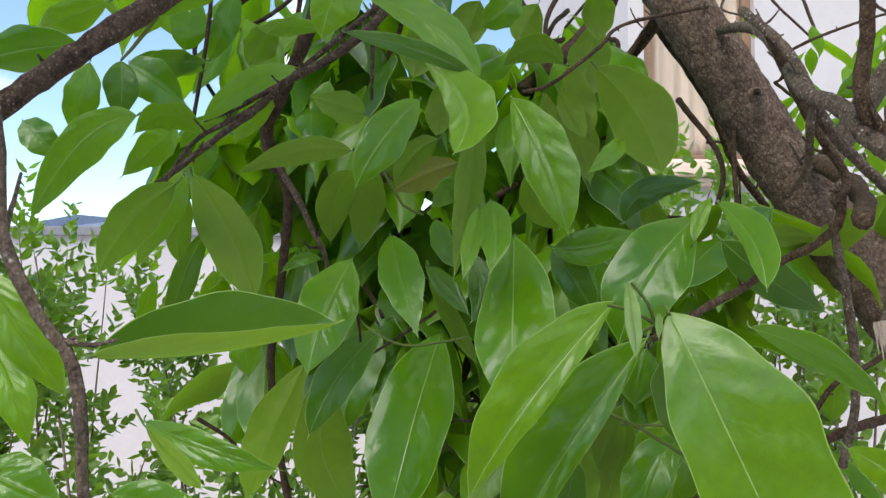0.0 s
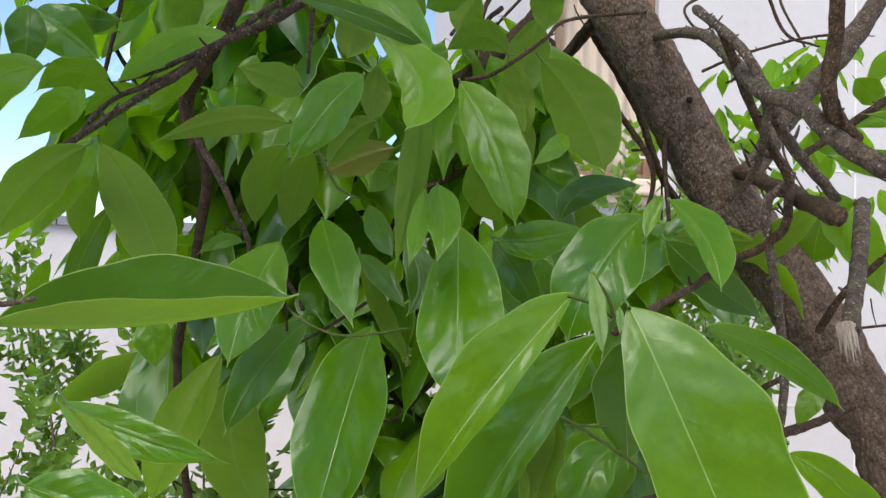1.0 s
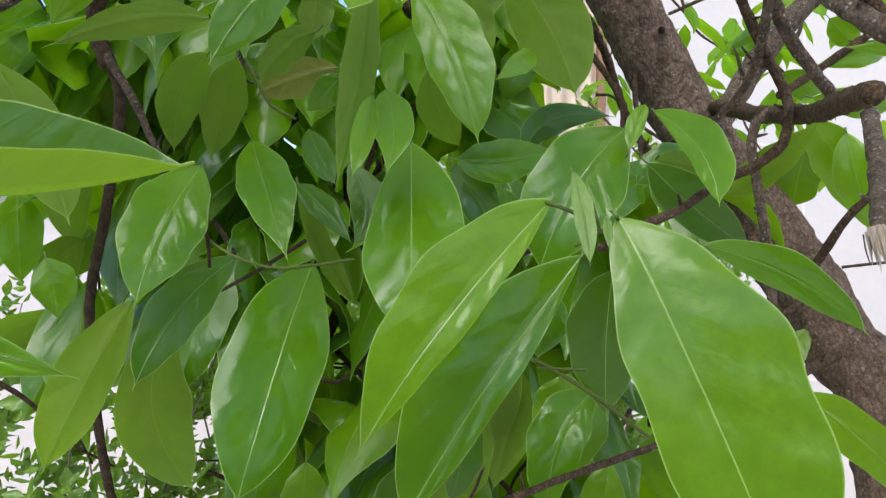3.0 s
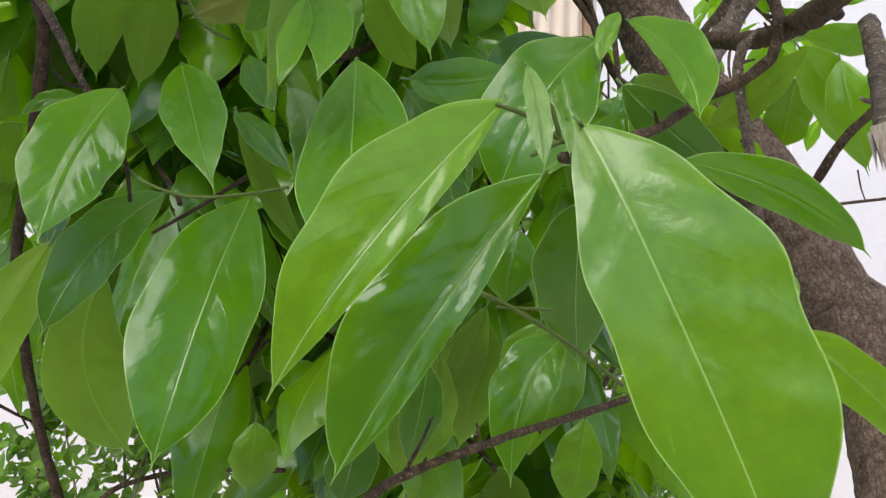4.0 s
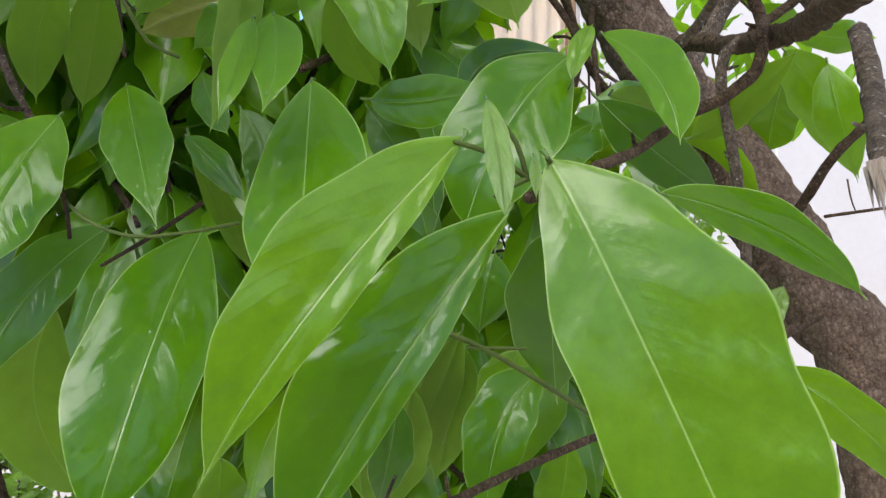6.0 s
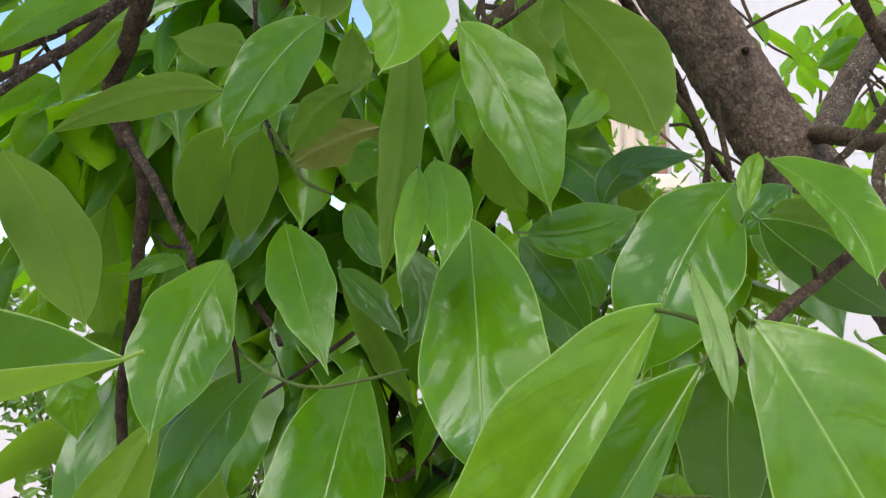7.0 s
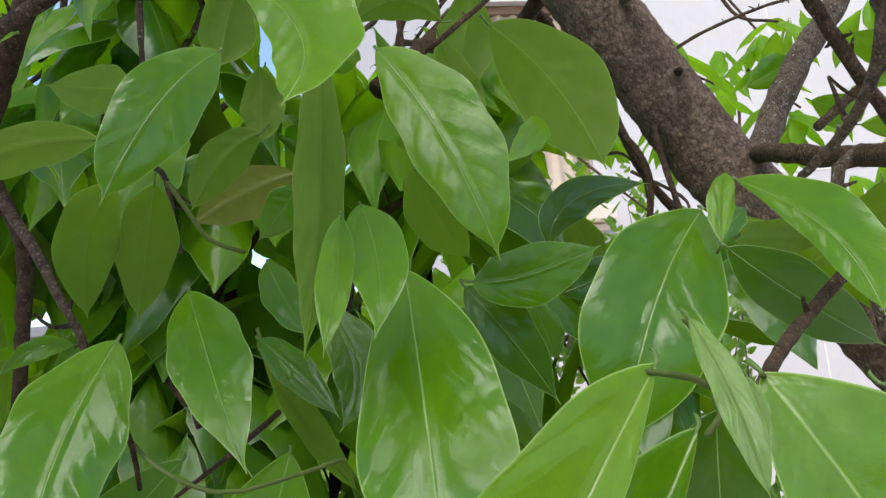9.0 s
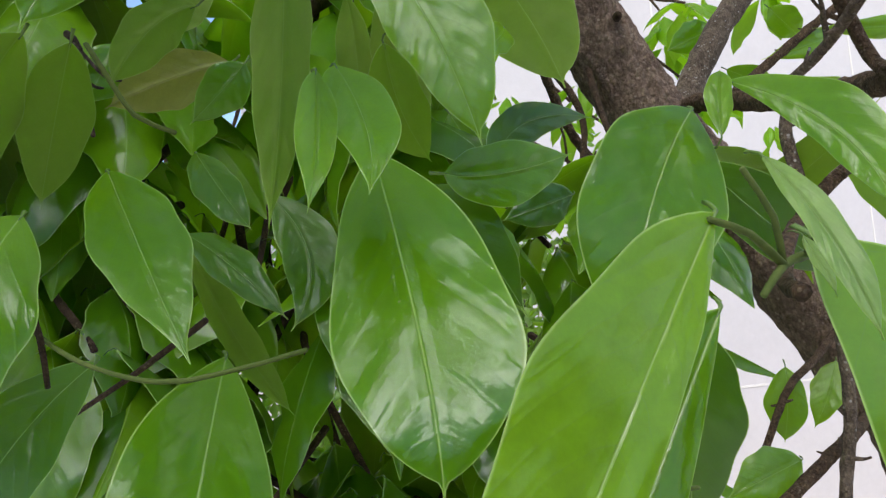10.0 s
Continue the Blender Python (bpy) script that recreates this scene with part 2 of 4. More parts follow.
TRUNK_BARK = plain_material("trunk_bark", (0.165, 0.102, 0.067), (0.540, 0.380, 0.275), 90.0, 0.95, 420.0, 0.016, 1.0, ((0.62, 0.48, 0.37), 240.0), band=0.15, flaky=320.0)
BARK = {
    "bark": plain_material("limb_bark", (0.055, 0.032, 0.016), (0.205, 0.130, 0.075), 170.0, 0.9, 620.0, 0.004, 1.0, ((0.33, 0.25, 0.17), 420.0), band=0.12, flaky=620.0),
    "grey": plain_material("grey_bark", (0.085, 0.060, 0.042), (0.290, 0.215, 0.150), 140.0, 0.85, 620.0, 0.003, 1.0, ((0.62, 0.57, 0.50), 300.0), band=0.12, flaky=620.0),
    "dark": plain_material("dark_bark", (0.030, 0.018, 0.010), (0.115, 0.072, 0.042), 170.0, 0.9, 620.0, 0.004, 1.0, ((0.20, 0.15, 0.10), 420.0), band=0.12),
    "spot": plain_material("lenticelled_bark", (0.050, 0.032, 0.021), (0.200, 0.138, 0.095), 150.0, 0.85, 620.0, 0.004, 1.0, ((0.40, 0.32, 0.24), 360.0), band=0.12, flaky=560.0),
    "green": plain_material("green_stem", (0.050, 0.080, 0.015), (0.100, 0.125, 0.028), 60.0, 0.8, 300.0, 0.0006, 0.4),
}
PETIOLE = plain_material("petiole", (0.070, 0.130, 0.018), (0.110, 0.180, 0.030), 90.0, 0.45)
RIM = plain_material("leaf_margin", (0.280, 0.380, 0.100), (0.340, 0.430, 0.130), 90.0, 0.45)
SPLIT_WOOD = plain_material("split_wood", (0.36, 0.27, 0.20), (0.60, 0.50, 0.40), 120.0, 0.8, 500.0, 0.002, 0.8, stretch=(4, 4, 0.6))
PLASTER = plain_material("white_plaster", (0.45, 0.415, 0.40), (0.51, 0.475, 0.46), 3.0, 0.9, 90.0, 0.003, 0.3)
COPING = plain_material("grey_coping", (0.14, 0.14, 0.15), (0.24, 0.235, 0.24), 6.0, 0.85, 60.0, 0.004, 0.4)
SILL_STONE = plain_material("peach_sill", (0.60, 0.45, 0.34), (0.70, 0.55, 0.43), 9.0, 0.7, 80.0, 0.002, 0.3)
CURTAIN = plain_material("beige_curtain", (0.82, 0.66, 0.50), (0.88, 0.76, 0.62), 8.0, 0.9, 300.0, 0.001, 0.3, stretch=(6, 6, 0.4))
WOOD = plain_material("brown_wood", (0.16, 0.085, 0.045), (0.26, 0.15, 0.08), 8.0, 0.6, 80.0, 0.002, 0.4, stretch=(1, 1, 8))
PALE_GROUND = plain_material("pale_bounce_ground", (0.42, 0.40, 0.36), (0.56, 0.54, 0.50), 1.6, 0.95, 40.0, 0.01, 0.5)
ROOF_BLUE = plain_material("slate_roof", (0.10, 0.14, 0.20), (0.16, 0.20, 0.27), 5.0, 0.6, 20.0, 0.02, 0.5)
FACADE = plain_material("pale_facade", (0.55, 0.52, 0.47), (0.66, 0.62, 0.56), 1.2, 0.9, 40.0, 0.004, 0.3)
FACADE_DULL = plain_material("dull_render", (0.25, 0.225, 0.19), (0.35, 0.315, 0.27), 1.2, 0.9, 40.0, 0.004, 0.3)
SHRUB_WOOD = plain_material("shrub_stem", (0.10, 0.080, 0.055), (0.20, 0.16, 0.11), 40.0, 0.85, 200.0, 0.002, 0.5)


# ---- builders ----
def part(name, bm, material, parent, label=""):
    """Links a bmesh as one mesh object under a thing or a part."""
    me = bpy.data.meshes.new(name)
    bm.to_mesh(me)
    bm.free()
    for mt in material if isinstance(material, (list, tuple)) else [material]:
        me.materials.append(mt)
    ob = new(name, me)
    if parent is not None:
        ob.parent = parent
    if label:
        tagged(ob, label)
    return ob


def add_box(bm, lo, hi, bevel=0.0):
    c = [(a + b) / 2 for a, b in zip(lo, hi)]
    d = [b - a for a, b in zip(lo, hi)]
    g = bmesh.ops.create_cube(bm, size=1.0, matrix=Matrix.Translation(c) @ Matrix.Diagonal((*d, 1)))
    if bevel:
        es = {e for v in g["verts"] for e in v.link_edges}
        bmesh.ops.bevel(bm, geom=list(es), offset=bevel, segments=2, affect="EDGES", profile=0.6)


def spline(points, step):
    """A smooth line through points, resampled at about that step; gives points and the share of the way."""
    p = [np.array(q, float) for q in points]
    p = [2 * p[0] - p[1]] + p + [2 * p[-1] - p[-2]]
    res, n = [], len(p) - 3
    for i in range(n):
        a, b, c, d = p[i:i + 4]
        k = max(2, int(np.linalg.norm(c - b) / step))
        for j in range(k + (1 if i == n - 1 else 0)):
            t = j / k
            res.append((0.5 * (2 * b + (c - a) * t + (2 * a - 5 * b + 4 * c - d) * t * t + (3 * b - a - 3 * c + d) * t ** 3), (i + t) / n))
    return res


def tube(bm, points, r0, r1, sides=10, step=0.012, rough=0.10, knots=0.0, seed=0.0, flake=0.0):
    """A tapered, uneven tube along a line, closed at its ends."""
    line = spline(points, step)
    rings = []
    up = Vector((0.3, 0.2, 1)).normalized()
    for i, (q, t) in enumerate(line):
        nxt, prv = line[min(i + 1, len(line) - 1)][0], line[max(i - 1, 0)][0]
        d = Vector(nxt - prv).normalized()
        side = d.cross(up)
        side = side.normalized() if side.length > 0.05 else d.orthogonal().normalized()
        up = side.cross(d).normalized()
        r = r0 + (r1 - r0) * t
        ring = []
        for k in range(sides):
            a = 2 * math.pi * k / sides
            o = side * math.cos(a) + up * math.sin(a)
            pos = Vector(q) + o * r
            w = 1 + rough * noise.noise(pos * (0.9 / r0) + Vector((seed, 0, 0))) + 0.5 * rough * noise.noise(pos * (3.1 / r0))
            if flake:
                w += flake * noise.noise(Vector((pos.x * 170, pos.y * 170, pos.z * 110))) + 0.5 * flake * noise.noise(pos * 420)
            if knots:
                w += knots * max(0.0, noise.noise(Vector((seed * 3.7, t * 9.0, 0.0))) - 0.1)
            ring.append(bm.verts.new(Vector(q) + o * r * w))
        rings.append(ring)
    for a, b in zip(rings, rings[1:]):
        for k in range(sides):
            bm.faces.new((a[k], a[(k + 1) % sides], b[(k + 1) % sides], b[k])).smooth = True
    for ring, away, flip in ((rings[0], line[0][0] - line[1][0], True), (rings[-1], line[-1][0] - line[-2][0], False)):
        mid = sum((v.co for v in ring), Vector()) / sides
        away = Vector(away).normalized() * (ring[0].co - mid).length
        for shrink, out in ((0.82, 0.35), (0.45, 0.62)):
            cap = [bm.verts.new(mid + (v.co - mid) * (shrink if shrink > 0.5 else 0.55) + away * (out if shrink > 0.5 else 0.27)) for v in ring]
            for k in range(sides):
                q = (ring[k], ring[(k + 1) % sides], cap[(k + 1) % sides], cap[k])
                bm.faces.new(tuple(reversed(q)) if flip else q).smooth = True
            ring = cap
            mid = sum((v.co for v in ring), Vector()) / sides
        bm.faces.new(list(reversed(ring)) if flip else ring)


def outline(s, peak, tail):
    """A leaf's half width at the share s of its length: wedge foot, oval middle, drawn-out drip tip."""
    end = 0.95
    a, q = 0.82, min(s / end, 1.0)
    p = peak / end
    b = a * (1 - p) / p
    oval = (q ** a * (1 - q) ** b) / (p ** a * (1 - p) ** b) if 0 < q < 1 else 0.0
    drip = tail * min(1.0, (1 - s) / 0.16)
    return (oval * oval + drip * drip * min(1.0, 6 * s)) ** 0.5


def blade_mesh(name, base, tip, width, face, sag, fold, upper, lower, rng, along=15, half=3, petiole=0.008, mid=None, sides=None, peak=0.0, tail=0.11, calm=1.0):
    """One leaf: an upper and a lower skin with a rim between them, bent along its midrib through mid, folded along it, wavy at the margin, drawn out to a point, with its stalk.
    Its own zero lies at the leaf's foot. sides: the two half widths."""
    tip, face = Vector(tip) - Vector(base), Vector(face)
    length = tip.length
    axis = tip / length
    n = (face - axis * face.dot(axis)).normalized()
    side = axis.cross(n)
    waves, ph1, ph2, amp = rng.uniform(1.3, 2.8), rng.uniform(0, 6.28), rng.uniform(0, 6.28), calm * rng.uniform(0.05, 0.15)
    twist, bend = calm * rng.uniform(-0.4, 0.4), rng.uniform(-0.045, 0.045)
    peak = peak or rng.uniform(0.42, 0.52)
    curl, cup = calm * rng.uniform(-0.9, 0.5), calm * rng.uniform(0.08, 0.34)
    lop = rng.uniform(-0.12, 0.12)
    nick, nph = rng.uniform(2.0, 4.0), rng.uniform(0, 6.28)
    quilt, qn, qph = rng.uniform(0.012, 0.024) * (1.0 if half > 3 else 0.6), rng.uniform(4.4, 6.6), rng.uniform(0, 6.28)
    mid = Vector(mid) - Vector(base) if mid else tip * 0.5 + n * (1.25 * sag * length) + side * (bend * length)
    wide_pos, wide_neg = sides or (width / 2 * (1 - lop), width / 2 * (1 + lop))
    hw = max(wide_pos, wide_neg)
    thick = 0.00022
    drop = math.tan(radians(fold))
    bm = bmesh.new()
    layer = bm.loops.layers.uv.new("blade")
    span = bm.loops.layers.uv.new("span")
    cols = 2 * half + 1
    top, bot, uvs, spans = [], [], [], []
    for i in range(along + 1):
        s = i / along
        s = s * 0.86 + 0.14 * s * s
        spine = mid * (4 * s * (1 - s)) + tip * (s * (2 * s - 1)) + n * (curl * length * max(0.0, s - 0.72) ** 2)
        way = (mid * (4 - 8 * s) + tip * (4 * s - 1)).normalized()
        nn = (n - way * n.dot(way)).normalized()
        sd = way.cross(nn)
        shape = max(outline(s, peak, tail), 0.012)
        tw = twist * (s - 0.4)
        for j in range(cols):
            u = (j - half) / half
            w = shape * (wide_pos if u > 0 else wide_neg) * (1 + 0.045 * abs(u) * math.sin(6.28 * nick * s + nph + (1.9 if u > 0 else 0.0)))
            lift = -abs(u) ** 1.1 * w * drop * (1 - 0.3 * s) - cup * w * abs(u) ** 2.6 + amp * w * u * u * math.sin(6.28 * waves * s + (ph1 if u < 0 else ph2)) + u * w * math.sin(tw)
            lift += quilt * hw * shape * 4 * abs(u) * (1.15 - abs(u)) * math.sin(6.28 * (qn * s - 1.1 * abs(u)) + qph + (0.8 if u > 0 else 0.0)) * min(1.0, 5 * s) * (0.6 + 1.2 * noise.noise(Vector((qph * 9 + 3 * u, 6 * s, qn))))
            pos = spine + sd * (u * w) + nn * lift
            groove = 0.0002 if j == half else 0.0
            rib = 0.0009 * (1 - 0.7 * s) if j == half else 0.0
            edge = 0.35 if j in (0, cols - 1) else 1.0
            top.append(bm.verts.new(pos + nn * (thick * edge - groove)))
            bot.append(bm.verts.new(pos - nn * (thick * edge + rib)))
            uvs.append((0.5 + 0.5 * u * w / hw, s))
            spans.append((0.5 + 0.5 * u, shape))

    def quad(vs, ids, mat):
        f = bm.faces.new(vs)
        f.smooth, f.material_index = True, mat
        for lo, k in zip(f.loops, ids):
            lo[layer].uv = uvs[k]
            lo[span].uv = spans[k]

    for i in range(along):
        for j in range(cols - 1):
            ids = (i * cols + j, i * cols + j + 1, (i + 1) * cols + j + 1, (i + 1) * cols + j)
            cut = ((ids[0], ids[1], ids[2]), (ids[0], ids[2], ids[3])) if j < half else ((ids[0], ids[1], ids[3]), (ids[1], ids[2], ids[3]))
            for tri in cut:
                quad([top[k] for k in reversed(tri)], tuple(reversed(tri)), 0)
                quad([bot[k] for k in tri], tri, 1)
        for j, flip in ((0, False), (cols - 1, True)):
            a, b = i * cols + j, (i + 1) * cols + j
            vs, ids = [top[a], top[b], bot[b], bot[a]], [a, b, b, a]
            quad(list(reversed(vs)) if flip else vs, list(reversed(ids)) if flip else ids, 2)
            for pair in ((top[a], top[b]), (bot[a], bot[b])):
                bm.edges.get(pair).smooth = False
    # stalk
    foot = mid.normalized()
    lean = (Vector((0, 0.5, 0.55)) - n * 1.3 - foot * 0.3).normalized()
    stalk = [foot * 0.003, foot * -0.001, -foot * petiole * 0.25 + lean * petiole * 0.15, -foot * petiole * 0.4 + lean * petiole * 0.45, -foot * petiole * 0.45 + lean * petiole * 0.75]
    r = min(0.0009, 0.009 * length + 0.0001)
    prev = None
    for q, rr in zip(stalk, (0.5 * r, 0.8 * r, r, r, 1.25 * r)):
        ring = [bm.verts.new(q + (side * math.cos(a) + n * math.sin(a)) * rr) for a in (0, 1.257, 2.513, 3.77, 5.027)]
        if prev:
            for k in range(5):
                f = bm.faces.new((prev[k], prev[(k + 1) % 5], ring[(k + 1) % 5], ring[k]))
                f.smooth, f.material_index = True, 3
        prev = ring
    me = bpy.data.meshes.new(name)
    bm.to_mesh(me)
    bm.free()
    for mt in (upper, lower, RIM, PETIOLE):
        me.materials.append(mt)
    return me


# ---- ground, boundary wall and house ----
def ground():
    bm = bmesh.new()
    n, size = 60, 400.0
    grid = {}
    for i in range(n + 1):
        for j in range(n + 1):
            x, y = ((2 * i / n - 1) ** 3) * size, ((2 * j / n - 1) ** 3) * size
            grid[i, j] = bm.verts.new((x, y, 0.006 * noise.noise(Vector((x * 0.8, y * 0.8, 0)))))
    for i in range(n):
        for j in range(n):
            bm.faces.new((grid[i, j], grid[i + 1, j], grid[i + 1, j + 1], grid[i, j + 1])).smooth = True
    # Never in view; its paleness is set to bounce light up under the leaves.
    tagged(part("ground", bm, PALE_GROUND, None), "unseen ground under the tree, made pale to bounce light up", "ground", kind="structure")


ground()

WALL_Y, WALL_TOP = 6.0, 2.15
bm = bmesh.new()
add_box(bm, (-24, WALL_Y, -0.1), (0.896, WALL_Y + 0.18, WALL_TOP))
wall_north = tagged(part("wall_north", bm, PLASTER, None), "white rendered garden wall with a grey coping", "wall", kind="structure")
for k in range(25):
    bm = bmesh.new()
    add_box(bm, (-24.11 + k + 0.004, WALL_Y - 0.05, WALL_TOP), (-23.11 + k - 0.004, WALL_Y + 0.23, WALL_TOP + 0.07), 0.008)
    part("coping_stone", bm, COPING, wall_north)

# Unseen wall added behind the camera: dull band under the sky in leaf reflections.
bm = bmesh.new()
add_box(bm, (-24, -3.6, -0.1), (9, -3.4, 2.8))
tagged(part("added_wall_south", bm, FACADE_DULL, None), "unseen dull wall added behind the camera to shape leaf reflections", "wall", kind="structure")

HOUSE_X, HOUSE_Y = 0.90, 4.0
WIN = (0.98, 1.54, 2.38, 3.5)


def house():
    h = tagged(new("house"), "white plastered house with a curtained window over a peach stone sill", "house")
    h.location = (HOUSE_X, HOUSE_Y, 0)
    x0, x1, z0, z1 = (WIN[0] - HOUSE_X, WIN[1] - HOUSE_X, WIN[2], WIN[3])
    depth, right, top = 6.0, 7.0, 6.2
    for lo, hi in (((0, 0, -0.1), (x0, 0.25, top)), ((x1, 0, -0.1), (right, 0.25, top)), ((x0, 0, -0.1), (x1, 0.25, z0)), ((x0, 0, z1), (x1, 0.25, top)),
                   ((0, 0.25, -0.1), (0.25, depth, top)), ((right - 0.25, 0.25, -0.1), (right, depth, top)), ((0.25, depth - 0.25, -0.1), (right - 0.25, depth, top))):
        bm = bmesh.new()
        add_box(bm, lo, hi)
        part("wall", bm, PLASTER, h)
    bm = bmesh.new()
    add_box(bm, (-0.35, -0.35, top), (right + 0.35, depth + 0.35, top + 0.16), 0.02)
    part("roof", bm, COPING, h, "flat grey roof slab")
    bm = bmesh.new()
    for x in (1.75, 3.2, 4.6):
        add_box(bm, (x, -0.003, -0.05), (x + 0.012, 0.004, top))
    for z in (1.25, 2.5, 3.75, 5.0):
        add_box(bm, (0.45, -0.003, z), (right, 0.004, z + 0.012))
    part("joint", bm, FACADE, h, "thin grey joints in the plaster")
    win = part("window", _frame(x0, x1, z0, z1), WOOD, h, "brown wooden window")
    bm = bmesh.new()
    add_box(bm, (x0 - 0.06, -0.10, z0 - 0.085), (x1 + 0.05, 0.12, z0 - 0.002), 0.015)
    add_box(bm, (x0 - 0.03, -0.055, z0 - 0.125), (x1 + 0.02, 0.1, z0 - 0.087), 0.012)
    part("sill", bm, SILL_STONE, win, "moulded peach stone sill")
    bm = bmesh.new()
    cols, rows = 60, 10
    vs = {}
    for i in range(cols + 1):
        for j in range(rows + 1):
            t = i / cols
            vs[i, j] = bm.verts.new((x0 + 0.03 + t * (x1 - x0 - 0.06), 0.075 + 0.014 * math.sin(t * 40 + 0.6 * math.sin(j * 0.5)), z0 + 0.03 + (z1 - z0 - 0.06) * j / rows))
    for i in range(cols):
        for j in range(rows):
            bm.faces.new((vs[i, j], vs[i + 1, j], vs[i + 1, j + 1], vs[i, j + 1])).smooth = True
    bmesh.ops.solidify(bm, geom=bm.faces[:], thickness=0.002)
    part("curtain", bm, CURTAIN, win, "pleated beige curtain drawn shut")


def _frame(x0, x1, z0, z1):
    bm = bmesh.new()
    b = 0.045
    for lo, hi in (((x0, 0.02, z0), (x0 + b, 0.11, z1)), ((x1 - b, 0.05, z0), (x1, 0.11, z1)), ((x0 + b, 0.05, z0), (x1 - b, 0.11, z0 + b)), ((x0 + b, 0.05, z1 - b), (x1 - b, 0.11, z1))):
        add_box(bm, lo, hi, 0.006)
    return bm


house()


def far_house():
    h = tagged(new("neighbour_house"), "distant pale house with a blue-grey hipped roof behind the wall", "house")
    h.location = (-9.6, 15, 0)
    bm = bmesh.new()
    add_box(bm, (0, 0, -0.1), (3.4, 5, 2.75))
    part("wall", bm, FACADE, h)
    bm = bmesh.new()
    v = [bm.verts.new(q) for q in ((-0.3, -0.3, 2.75), (3.7, -0.3, 2.75), (3.7, 5.3, 2.75), (-0.3, 5.3, 2.75), (1.3, 2.0, 3.5), (2.1, 3.0, 3.5))]
    for f in ((0, 1, 5, 4), (1, 2, 5), (2, 3, 4, 5), (3, 0, 4), (3, 2, 1, 0)):
        bm.faces.new([v[k] for k in f])
    part("roof", bm, ROOF_BLUE, h)
    for x in (0.6, 2.2):
        bm = bmesh.new()
        add_box(bm, (x, -0.03, 1.5), (x + 0.7, 0.02, 2.3), 0.01)
        part("window", bm, WOOD, h)


far_house()

# ---- the tree ----
tree = tagged(new("tree"), "broad-leaved evergreen tree with brown leaning trunk and large glossy green leaves", "tree")
rng = random.Random(7)
brng = random.Random(11)


def branch(name, bark, r0, r1, points):
    bm = bmesh.new()
    thick = max(r0, r1)
    if name == "trunk":
        tube(bm, points, r0, r1, 72, 0.004, 0.08, 0.06, 2.0, 0.05)
        return part("trunk", bm, TRUNK_BARK, tree, "rough brown leaning trunk")
    tube(bm, points, r0, r1, 14 if thick > 0.008 else 9, max(0.006, thick * 0.7), 0.22, 0.22, rng.uniform(0, 50))
    if bark in ("spot", "grey", "bark") and thick < 0.0065:
        line = spline(points, 0.01)
        for k in range(int(len(line) * 0.01 / 0.03)):
            q = Vector(line[brng.randrange(1, len(line) - 1)][0])
            way = Vector((brng.uniform(-1, 1), brng.uniform(-1, 1), brng.uniform(-0.6, 0.9))).normalized()
            ln = brng.choice((0.006, 0.008, 0.011, 0.022))
            bent = q + way * ln * 0.6 + Vector((0, 0, brng.uniform(-0.2, 0.3) * ln))
            tube(bm, [q, bent, bent + way * ln * 0.4 + Vector((0, 0, 0.2 * ln))], min(0.0016, thick * 0.45), 0.0006, 6, 0.004, 0.3)
    return part("twig" if name == "stub" else name, bm, BARK[bark], tree)


def blade(kind, base, mid, tip, sides, face, fold=-10, peak=0.0, tail=0.11):
    """One leaf of the tree whose midrib runs from base over mid to tip; sides: its half widths."""
    lower = LOWER_YELLOWED if kind == "yellowed" else LOWER
    me = blade_mesh("leaf", base, tip, 0.0, face, 0.0, fold, UPPER[kind], lower, rng, 40, 6, 0.006, mid, sides, peak, tail, 0.45)
    ob = new("leaf", me)
    ob.parent, ob.location = tree, base
    if kind == "yellowed":
        tagged(ob, "yellowing old leaf with brown specks")
    return ob


def leaf(kind, base, tip, width, face, sag, fold, calm=1.0):
    me = blade_mesh("leaf", base, tip, width, face, sag, fold, UPPER[kind], LOWER, rng, 32, 5, 0.006, calm=calm)
    ob = new("leaf", me)
    ob.parent, ob.location = tree, base
    if kind == "bud":
        tagged(ob, "pale unopened young leaf at the shoot's tip")
    return ob


branch("trunk", "bark", 0.0290, 0.0320, [(0.120, 0.960, 2.760), (0.150, 0.965, 2.460), (0.191, 0.950, 2.172), (0.247, 0.920, 2.040), (0.298, 0.905, 1.941), (0.350, 0.900, 1.853), (0.369, 0.890, 1.811), (0.402, 0.860, 1.744), (0.438, 0.830, 1.676), (0.471, 0.810, 1.605), (0.499, 0.790, 1.539), (0.545, 0.770, 1.189), (0.545, 0.770, 0.739), (0.545, 0.770, 0.239), (0.545, 0.770, -0.050)])
branch("limb", "bark", 0.0072, 0.0050, [(0.400, 0.900, 1.821), (0.370, 0.830, 1.809), (0.352, 0.750, 1.784), (0.331, 0.680, 1.766), (0.301, 0.620, 1.750), (0.285, 0.580, 1.741), (0.253, 0.520, 1.729), (0.221, 0.460, 1.716)])
branch("stub", "grey", 0.0047, 0.0041, [(0.324, 0.590, 1.745), (0.284, 0.535, 1.704), (0.249, 0.490, 1.672), (0.241, 0.480, 1.664)])
branch("twig", "grey", 0.0033, 0.0022, [(0.234, 0.640, 1.883), (0.246, 0.600, 1.844), (0.252, 0.580, 1.812), (0.247, 0.567, 1.798), (0.252, 0.580, 1.779), (0.267, 0.620, 1.765), (0.270, 0.660, 1.753)])
